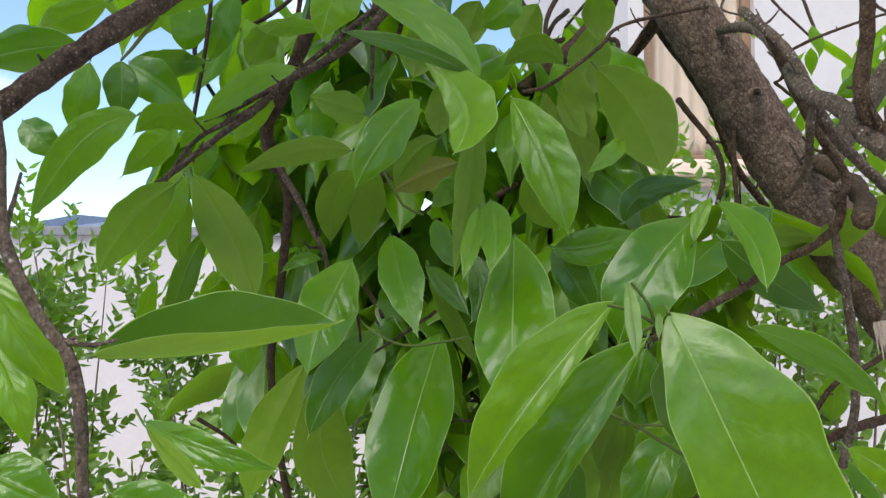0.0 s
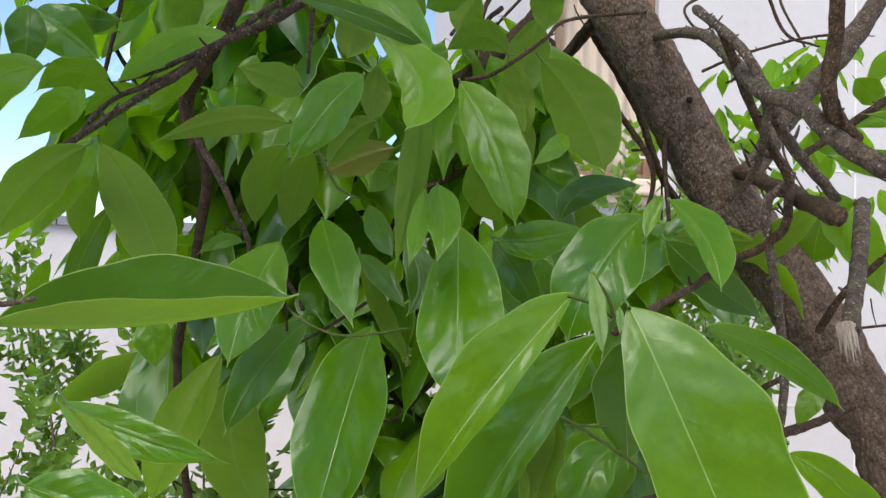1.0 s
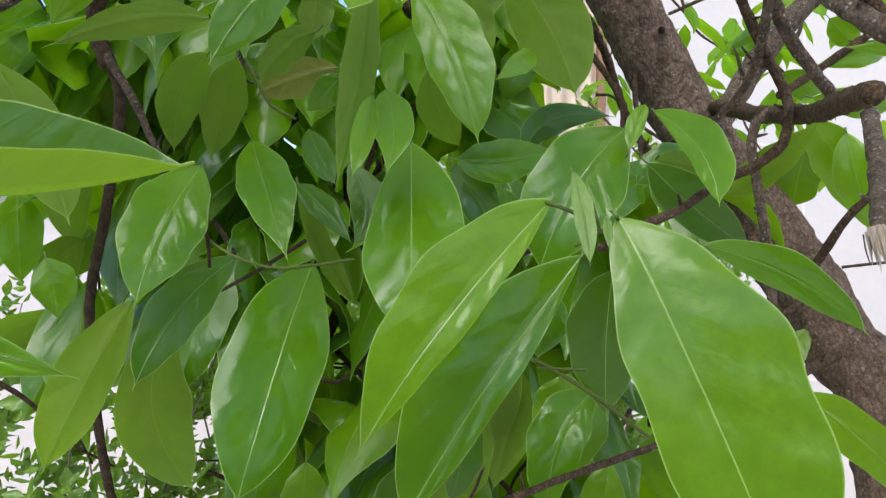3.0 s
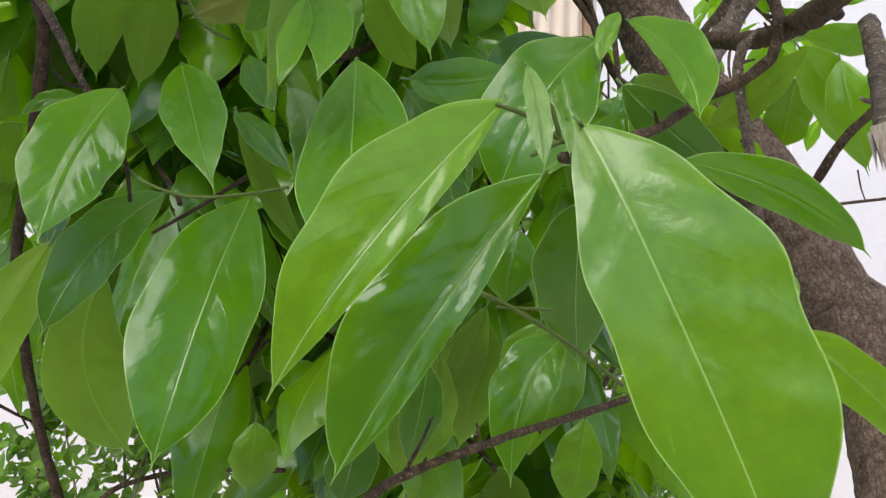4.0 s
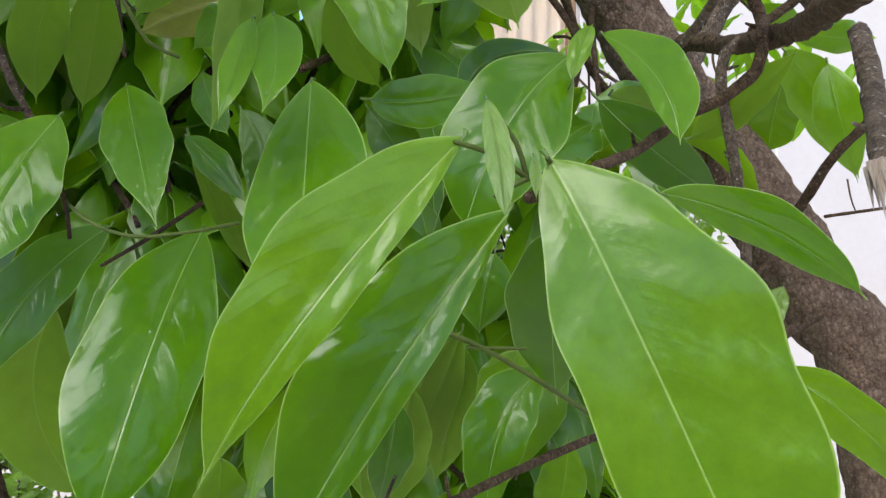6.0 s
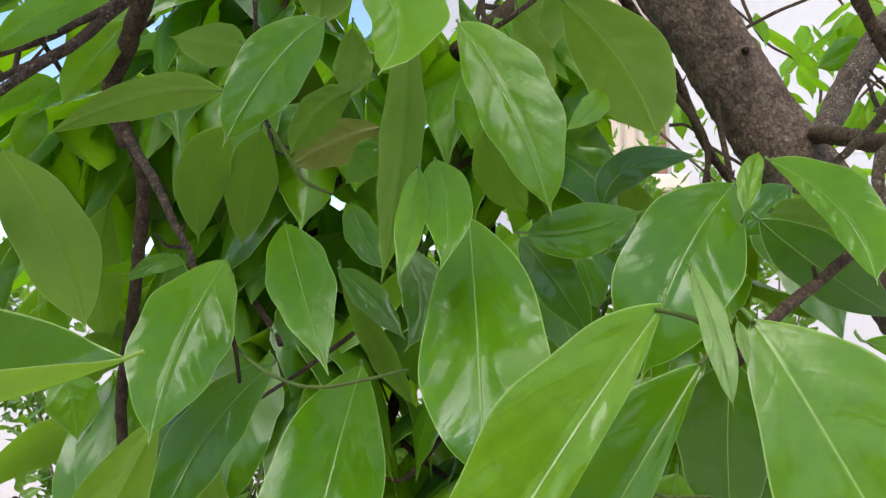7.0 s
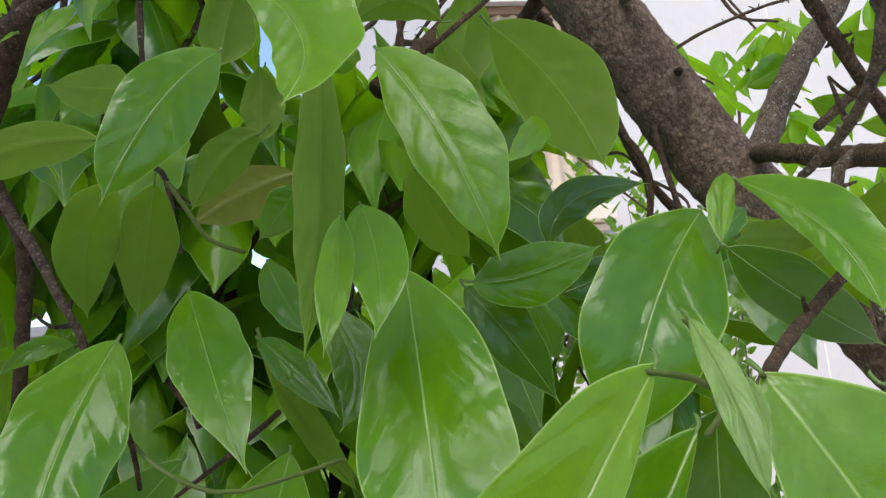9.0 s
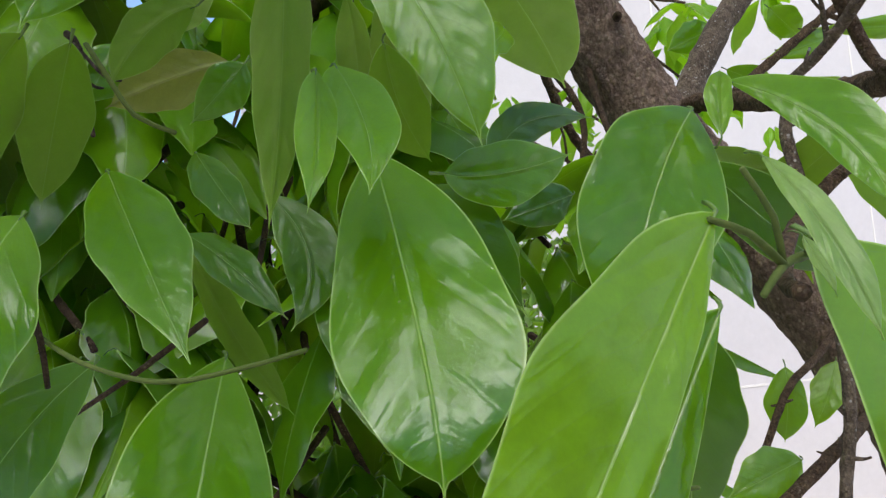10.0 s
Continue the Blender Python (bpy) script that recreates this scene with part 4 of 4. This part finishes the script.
blade("young", (-0.2116, 0.7684, 1.8287), (-0.2275, 0.7562, 1.8062), (-0.2546, 0.7562, 1.7793), (0.0135, 0.0148), (0.478, -0.854, -0.206))
blade("young", (-0.1903, 0.8461, 1.8488), (-0.2133, 0.8375, 1.8427), (-0.2348, 0.8408, 1.8198), (0.0088, 0.0104), (0.306, -0.902, -0.304))
blade("young", (-0.2086, 0.8684, 1.8367), (-0.2170, 0.8623, 1.8191), (-0.2235, 0.8652, 1.7940), (0.0108, 0.0116), (0.433, -0.897, -0.084))
blade("glossy", (-0.2321, 0.8271, 1.8417), (-0.2437, 0.8209, 1.8229), (-0.2529, 0.8242, 1.7976), (0.0115, 0.0131), (0.473, -0.865, -0.166))

# leaves behind them
leaf("under", (-0.082, 0.703, 1.628), (-0.112, 0.648, 1.536), 0.033, (-0.360, 0.846, -0.393), 0.05, -15)
leaf("young", (0.183, 0.591, 1.716), (0.199, 0.606, 1.747), 0.010, (-0.233, -0.823, 0.518), 0.02, -18)
leaf("bud", (0.123, 0.508, 1.688), (0.122, 0.483, 1.649), 0.008, (-0.366, -0.779, 0.509), 0.05, -18)
leaf("bud", (0.142, 0.519, 1.672), (0.139, 0.508, 1.658), 0.004, (-0.344, -0.709, 0.616), 0, -18)
leaf("under", (-0.035, 0.683, 1.818), (-0.094, 0.762, 1.853), 0.026, (0.771, 0.628, -0.106), 0.05, -10)
leaf("under", (0.128, 0.809, 1.873), (0.151, 0.796, 1.823), 0.022, (0.377, 0.924, -0.066), 0.05, -10)
leaf("young", (0.168, 0.724, 1.808), (0.130, 0.680, 1.772), 0.015, (0.440, -0.763, 0.473), 0.05, -10)
leaf("under", (0.012, 0.721, 1.704), (0.053, 0.722, 1.626), 0.015, (-0.006, 1.000, 0.017), 0.08, -10)
leaf("dark", (0.017, 0.733, 1.744), (0.035, 0.683, 1.700), 0.018, (-0.290, -0.679, 0.674), 0.05, -10)
leaf("dark", (0.011, 0.708, 1.704), (0.045, 0.669, 1.665), 0.016, (-0.422, -0.796, 0.434), 0.05, -10)
leaf("under", (0.169, 0.739, 1.595), (0.109, 0.768, 1.466), 0.035, (0.301, 0.951, 0.074), 0.05, -10)
leaf("dark", (0.120, 0.672, 1.566), (0.110, 0.678, 1.510), 0.023, (-0.150, -0.986, -0.070), 0.05, -10)
leaf("dark", (-0.110, 0.409, 1.655), (-0.012, 0.424, 1.669), 0.030, (0.0, -0.57, 0.82), -0.03, -58, 0.2)
leaf("glossy", (-0.081, 0.392, 1.632), (-0.027, 0.381, 1.617), 0.012, (-0.117, -0.956, 0.271), 0.1, -18)
leaf("under", (-0.064, 0.349, 1.637), (-0.039, 0.328, 1.623), 0.006, (0.300, 0.729, -0.615), 0.1, -18)
leaf("glossy", (-0.066, 0.330, 1.621), (-0.035, 0.330, 1.605), 0.018, (0.150, -0.946, 0.288), 0.1, -18)
leaf("glossy", (-0.112, 0.340, 1.626), (-0.084, 0.340, 1.614), 0.018, (0.150, -0.918, 0.367), 0.1, -15)
leaf("glossy", (-0.240, 0.650, 1.861), (-0.314, 0.650, 1.848), 0.032, (0.064, -0.925, -0.375), 0.1, -15)
leaf("young", (-0.244, 0.700, 1.912), (-0.302, 0.700, 1.886), 0.026, (0.191, -0.879, -0.437), 0.1, -15)
leaf("dark", (-0.209, 0.650, 1.849), (-0.209, 0.650, 1.805), 0.024, (0.407, -0.913, -0.005), 0.1, -15)
leaf("glossy", (-0.216, 0.680, 1.857), (-0.171, 0.680, 1.825), 0.033, (0.000, -1.000, 0.001), 0.1, -15)
leaf("fresh", (-0.232, 0.650, 1.848), (-0.244, 0.650, 1.796), 0.024, (0.463, -0.879, -0.111), 0.1, -15)
leaf("glossy", (-0.336, 0.750, 1.828), (-0.301, 0.750, 1.794), 0.028, (0.154, -0.975, 0.160), 0.1, -15)
leaf("glossy", (0.087, 0.750, 1.939), (0.053, 0.750, 1.909), 0.028, (0.159, -0.971, -0.180), 0.1, -15)
leaf("under", (0.148, 0.723, 1.934), (0.150, 0.734, 1.892), 0.027, (0.174, 0.945, 0.277), 0.1, -15)
leaf("young", (0.637, 0.950, 1.926), (0.547, 0.950, 1.896), 0.027, (0.025, -0.997, -0.075), 0.1, -15)
leaf("young", (0.624, 0.850, 1.896), (0.500, 0.850, 1.881), 0.019, (0.035, -0.958, -0.284), 0.1, -15)
leaf("glossy", (0.586, 0.980, 1.962), (0.623, 0.980, 1.932), 0.031, (-0.423, -0.738, -0.526), 0.1, -15)
leaf("glossy", (0.529, 1.000, 1.944), (0.471, 1.000, 1.917), 0.033, (0.018, -0.999, -0.038), 0.1, -15)
leaf("glossy", (0.542, 1.000, 1.902), (0.594, 1.000, 1.878), 0.034, (-0.234, -0.835, -0.498), 0.1, -15)
leaf("young", (0.507, 0.900, 1.846), (0.600, 0.900, 1.846), 0.030, (-0.001, -0.952, -0.306), 0.1, -15)
leaf("young", (0.409, 0.720, 1.767), (0.432, 0.720, 1.692), 0.030, (-0.694, -0.687, -0.217), 0.1, -15)
leaf("under", (0.231, 0.661, 1.726), (0.308, 0.693, 1.728), 0.019, (-0.369, 0.904, 0.214), 0.1, -15)
leaf("young", (-0.129, 0.720, 1.899), (-0.077, 0.720, 1.903), 0.015, (0.033, -0.900, -0.434), 0.1, -12)
leaf("glossy", (-0.197, 0.800, 1.896), (-0.270, 0.800, 1.896), 0.024, (-0.002, -0.935, -0.354), 0.1, -12)
leaf("young", (-0.123, 0.780, 1.870), (-0.163, 0.780, 1.813), 0.025, (0.335, -0.913, -0.233), 0.05, -12)
leaf("under", (-0.140, 0.820, 1.938), (-0.165, 0.820, 1.897), 0.031, (-0.382, 0.895, 0.229), 0.05, -12)
leaf("young", (-0.091, 0.850, 1.891), (-0.105, 0.850, 1.842), 0.024, (0.272, -0.959, -0.077), 0.05, -12)
leaf("glossy", (-0.020, 0.840, 1.834), (-0.038, 0.840, 1.797), 0.028, (0.164, -0.983, -0.081), 0.05, -12)
leaf("under", (0.007, 0.840, 1.951), (-0.009, 0.840, 1.890), 0.037, (-0.144, 0.989, 0.037), 0.05, -12)
leaf("under", (0.056, 0.860, 1.976), (0.040, 0.860, 1.926), 0.038, (-0.098, 0.995, 0.032), 0.05, -12)
leaf("under", (0.114, 0.860, 1.973), (0.093, 0.860, 1.932), 0.034, (-0.075, 0.996, 0.038), 0.05, -12)
leaf("under", (0.018, 0.800, 1.875), (0.015, 0.800, 1.826), 0.026, (-0.041, 0.999, 0.002), 0.05, -12)
leaf("glossy", (0.148, 0.720, 1.711), (0.158, 0.720, 1.679), 0.018, (-0.249, -0.966, -0.073), 0.05, -12)
leaf("under", (0.135, 0.720, 1.565), (0.110, 0.720, 1.491), 0.038, (0.156, 0.986, -0.051), 0.05, -12)
leaf("glossy", (0.179, 0.700, 1.642), (0.170, 0.700, 1.597), 0.034, (-0.220, -0.975, 0.043), 0.05, -12)
leaf("young", (0.199, 0.720, 1.586), (0.190, 0.720, 1.538), 0.039, (-0.271, -0.961, 0.054), 0.05, -12)
leaf("under", (0.167, 0.750, 1.590), (0.154, 0.750, 1.501), 0.038, (0.194, 0.981, -0.027), 0.05, -12)
leaf("young", (0.025, 0.780, 1.515), (0.020, 0.780, 1.469), 0.031, (0.067, -0.998, -0.008), 0.05, -12)
leaf("dark", (0.091, 0.740, 1.523), (0.079, 0.740, 1.472), 0.032, (-0.082, -0.996, 0.020), 0.05, -12)
leaf("young", (0.261, 0.800, 1.510), (0.249, 0.800, 1.446), 0.035, (-0.351, -0.934, 0.061), 0.05, -12)
leaf("young", (-0.144, 0.740, 1.652), (-0.135, 0.740, 1.613), 0.027, (0.288, -0.955, 0.063), 0.05, -12)
leaf("young", (0.352, 0.760, 1.622), (0.345, 0.760, 1.578), 0.024, (-0.664, -0.739, 0.114), 0.05, -12)
leaf("under", (0.203, 0.800, 1.770), (0.219, 0.800, 1.724), 0.025, (0.444, 0.882, 0.161), 0.05, -12)
leaf("dark", (0.219, 0.760, 1.729), (0.175, 0.760, 1.715), 0.024, (0.006, -1.000, -0.019), 0.06, -12)
leaf("young", (0.248, 0.950, 1.794), (0.207, 0.950, 1.776), 0.028, (0.002, -1.000, -0.004), 0.05, -12)
leaf("glossy", (0.306, 0.820, 1.756), (0.270, 0.820, 1.718), 0.034, (-0.160, -0.975, 0.153), 0.05, -12)
leaf("under", (0.138, 0.840, 1.875), (0.162, 0.840, 1.787), 0.036, (0.194, 0.980, 0.053), 0.05, -12)
leaf("under", (0.174, 0.860, 1.954), (0.152, 0.860, 1.869), 0.043, (0.082, 0.996, -0.022), 0.05, -12)
leaf("young", (0.222, 0.900, 1.879), (0.189, 0.900, 1.814), 0.034, (-0.087, -0.995, 0.044), 0.05, -12)
leaf("glossy", (0.194, 0.880, 1.811), (0.227, 0.880, 1.762), 0.038, (-0.211, -0.967, -0.146), 0.05, -12)
leaf("young", (0.432, 0.800, 1.619), (0.406, 0.800, 1.576), 0.022, (-0.571, -0.740, 0.354), 0.05, -12)
leaf("fresh", (0.319, 0.720, 1.576), (0.270, 0.720, 1.563), 0.026, (-0.100, -0.912, 0.398), 0.06, -12)
leaf("glossy", (0.301, 0.760, 1.757), (0.261, 0.760, 1.724), 0.028, (-0.139, -0.975, 0.171), 0.05, -12)
leaf("under", (0.141, 0.840, 1.907), (0.162, 0.840, 1.832), 0.028, (0.270, 0.960, 0.074), 0.05, -12)
leaf("under", (0.120, 0.860, 1.884), (0.123, 0.860, 1.791), 0.025, (0.166, 0.986, 0.005), 0.05, -12)

# ---- the crown further in: whorls of drooping leaves on short twigs; unseen canopy added above ----
frng = random.Random(21)
VARIANTS = []
for k in range(12):
    ln = frng.uniform(0.095, 0.145)
    kind = ("glossy", "young", "glossy", "dark", "young", "glossy")[k % 6]
    me = blade_mesh("leaf", (0, 0, 0), (0, ln, 0), ln * frng.uniform(0.34, 0.44), (0, 0, 1), frng.uniform(0.03, 0.12), frng.uniform(6, 20), UPPER[kind], LOWER, frng, along=11, half=2)
    VARIANTS.append(me)


def leaf_pose(foot, way, face):
    y = Vector(way).normalized()
    z = Vector(face)
    z = (z - y * z.dot(y)).normalized()
    x = y.cross(z)
    m = Matrix((x, y, z)).transposed().to_4x4()
    m.translation = foot
    return m


def whorl(centre, count, spread=0.85):
    """Poses of the leaves round one twig's end."""
    res = []
    start = frng.uniform(0, 6.28)
    for k in range(count):
        a = start + 6.28 * k / count + frng.uniform(-0.4, 0.4)
        droop = frng.uniform(0.35, 1.9)
        way = Vector((math.cos(a) * spread, math.sin(a) * spread, -droop))
        face = Vector((math.cos(a) * 0.9 + frng.uniform(-0.7, 0.7), math.sin(a) * 0.9 + frng.uniform(-0.7, 0.7), 0.75))
        foot = Vector(centre) + Vector((math.cos(a), math.sin(a), 0)) * 0.012 + Vector((0, 0, frng.uniform(-0.03, 0.02)))
        res.append((foot, way, face))
    return res


CROWN = (
    # low corner, high corner, whorls
    ((-0.12, 0.88, 1.66), (0.14, 0.95, 2.02), 12),
    ((-0.05, 0.90, 1.70), (0.10, 1.00, 1.86), 6),
    ((-0.20, 0.92, 1.76), (-0.12, 1.02, 1.92), 5),
    ((-0.19, 0.90, 1.60), (0.20, 1.08, 2.10), 27),
    ((-0.17, 1.08, 1.66), (0.24, 1.40, 2.10), 24),
    ((0.02, 0.82, 1.36), (0.34, 1.05, 1.62), 20),
    ((0.12, 0.82, 1.55), (0.30, 1.00, 1.76), 10),
    ((-0.06, 0.84, 1.52), (0.13, 0.98, 1.68), 11),
    ((0.14, 0.95, 1.82), (0.21, 1.10, 2.02), 5),
    ((-0.46, 0.95, 1.97), (-0.22, 1.35, 2.25), 4),
    ((-0.32, 0.92, 1.84), (-0.16, 1.15, 2.02), 7),
    ((0.62, 1.40, 1.80), (1.20, 1.90, 2.30), 18),
    ((0.58, 1.30, 1.86), (0.95, 1.50, 2.20), 9),
    ((0.28, 0.95, 1.35), (0.46, 1.25, 1.60), 5),
    # two unseen blocks added overhead to shade the leaves and break up their reflections
    ((-0.65, 0.05, 2.28), (0.65, 1.25, 2.70), 72),
    ((-0.50, 0.10, 2.70), (0.55, 1.35, 3.10), 38),
)
poses = []
for lo, hi, count in CROWN:
    for k in range(count):
        c = Vector([frng.uniform(a, b) for a, b in zip(lo, hi)])
        if k % 2 == 0:
            back = c + Vector((frng.uniform(-0.06, 0.06), frng.uniform(0.02, 0.10), frng.uniform(0.05, 0.12)))
            far = back + Vector((frng.uniform(-0.08, 0.08), frng.uniform(0.0, 0.10), frng.uniform(0.03, 0.12)))
            branch("twig", "dark", 0.002, 0.0035, [c, back, far])
        poses += whorl(c, frng.randint(4, 6))
for k in range(26):
    c = Vector((frng.uniform(-0.16, 0.34), frng.uniform(0.84, 1.05), frng.uniform(1.36, 1.66)))
    way = Vector((frng.uniform(-1, 1), frng.uniform(-0.2, 0.5), frng.uniform(-0.5, 0.9))).normalized() * frng.uniform(0.07, 0.16)
    kink = Vector((frng.uniform(-0.02, 0.02), 0, frng.uniform(-0.02, 0.02)))
    branch("twig", "dark", 0.0008, frng.uniform(0.0013, 0.0026), [c, c + way * 0.4 + kink, c + way * 0.7 - kink * 0.5, c + way])
poses.sort(key=lambda q: q[0].y + (5.0 if q[0].z > 2.15 else 0.0))
NEAR = 172
for k, (foot, way, face) in enumerate(poses[:NEAR]):
    ob = new("leaf", VARIANTS[frng.randrange(12)])
    ob.parent, ob.matrix_basis = tree, leaf_pose(foot, way, face)


def scatter(name, items, source, materials, parent, label):
    """Many copies of small meshes joined into one."""
    verts, faces, mats, uvs, shift = [], [], [], [], 0
    for m, me, scale in items:
        co, fs, mi, uv = source[me]
        mm = np.array(m)
        verts.append((co * scale) @ mm[:3, :3].T + mm[:3, 3])
        faces += [tuple(v + shift for v in f) for f in fs]
        mats += mi
        uvs.append(uv)
        shift += len(co)
    me = bpy.data.meshes.new(name)
    me.from_pydata(np.concatenate(verts).tolist(), [], faces)
    for name_uv, k in (("blade", 0), ("span", 2)):
        layer = me.uv_layers.new(name=name_uv)
        layer.data.foreach_set("uv", np.concatenate(uvs)[:, k:k + 2].ravel())
    me.polygons.foreach_set("material_index", mats)
    me.polygons.foreach_set("use_smooth", [True] * len(faces))
    for mt in materials:
        me.materials.append(mt)
    me.update()
    ob = new(name, me)
    ob.parent = parent
    return tagged(ob, label, kind="stuff")


def read_mesh(me):
    co = np.array([v.co[:] for v in me.vertices])
    fs = [tuple(p.vertices) for p in me.polygons]
    mi = [p.material_index for p in me.polygons]
    uv = np.array([(*a.uv, *b.uv) for a, b in zip(me.uv_layers["blade"].data, me.uv_layers["span"].data)])
    return co, fs, mi, uv


SOURCE = [read_mesh(me) for me in VARIANTS]
rest = [(leaf_pose(*q), frng.randrange(12), frng.uniform(0.8, 1.15) * (0.65 if q[0].x > 0.55 else 1.0)) for q in poses[NEAR:]]
scatter("foliage", rest, SOURCE, (FAR_UPPER, FAR_LOWER, RIM, PETIOLE), tree, "inner foliage of large drooping green leaves, with unseen canopy added overhead")


# ---- the small-leaved shrub behind ----
def shrub():
    sh = tagged(new("shrub"), "dense small-leaved green shrub in front of the white wall", "shrub")
    srng = random.Random(5)
    small = [read_mesh(blade_mesh("shrub_leaf", (0, 0, 0), (0, 0.040, 0), 0.024, (0, 0, 1), 0.06, 14, SHRUB_LEAF, SHRUB_LEAF, srng, along=5, half=1, petiole=0.003)) for k in range(4)]
    items = []
    for k in range(58):
        fx, fy = srng.uniform(-1.9, 1.30), srng.uniform(2.0, 2.9)
        top = srng.uniform(1.32, 1.74) + (0.14 if fx < -0.8 else 0.0) + (0.3 if fx > 0.25 else 0.0) + (0.15 if fx > 0.7 else 0.0)
        foot = Vector((fx * 0.8 - 0.1, 0.5 * fy + 1.2, 0.0))
        pts = [foot, foot.lerp(Vector((fx, fy, top)), 0.5) + Vector((srng.uniform(-0.22, 0.22), srng.uniform(-0.15, 0.15), 0)), Vector((fx, fy, top))]
        bm = bmesh.new()
        tube(bm, pts, 0.008, 0.0015, 6, 0.08, 0.15, 0.0, k)
        part("stem", bm, SHRUB_WOOD, sh)
        stem_line = spline(pts, 0.05)
        for sprig in range(22):
            t = srng.uniform(0.45, 1.0) if sprig else 1.0
            root = Vector(stem_line[int(t * (len(stem_line) - 1))][0])
            way = Vector((srng.uniform(-1, 1), srng.uniform(-1, 1), srng.uniform(0.2, 1.2))).normalized()
            if not sprig:
                way = Vector((srng.uniform(-0.2, 0.2), srng.uniform(-0.2, 0.2), 1)).normalized()
            ln = srng.uniform(0.09, 0.22)
            for q in range(14):
                d = ln * q / 13
                a = q * 2.4 + srng.uniform(-0.5, 0.5)
                sd = way.orthogonal().normalized()
                out = sd * math.cos(a) + way.cross(sd) * math.sin(a)
                items.append((leaf_pose(root + way * d + Vector((0, 0, -0.15 * d * d)), out * 0.8 + way * srng.uniform(0.3, 1.0), way + out * -0.4), srng.randrange(4), srng.uniform(0.75, 1.3)))
    scatter("foliage", items, small, (SHRUB_LEAF, SHRUB_LEAF, SHRUB_LEAF, SHRUB_LEAF), sh, "small oval shrub leaves")


shrub()
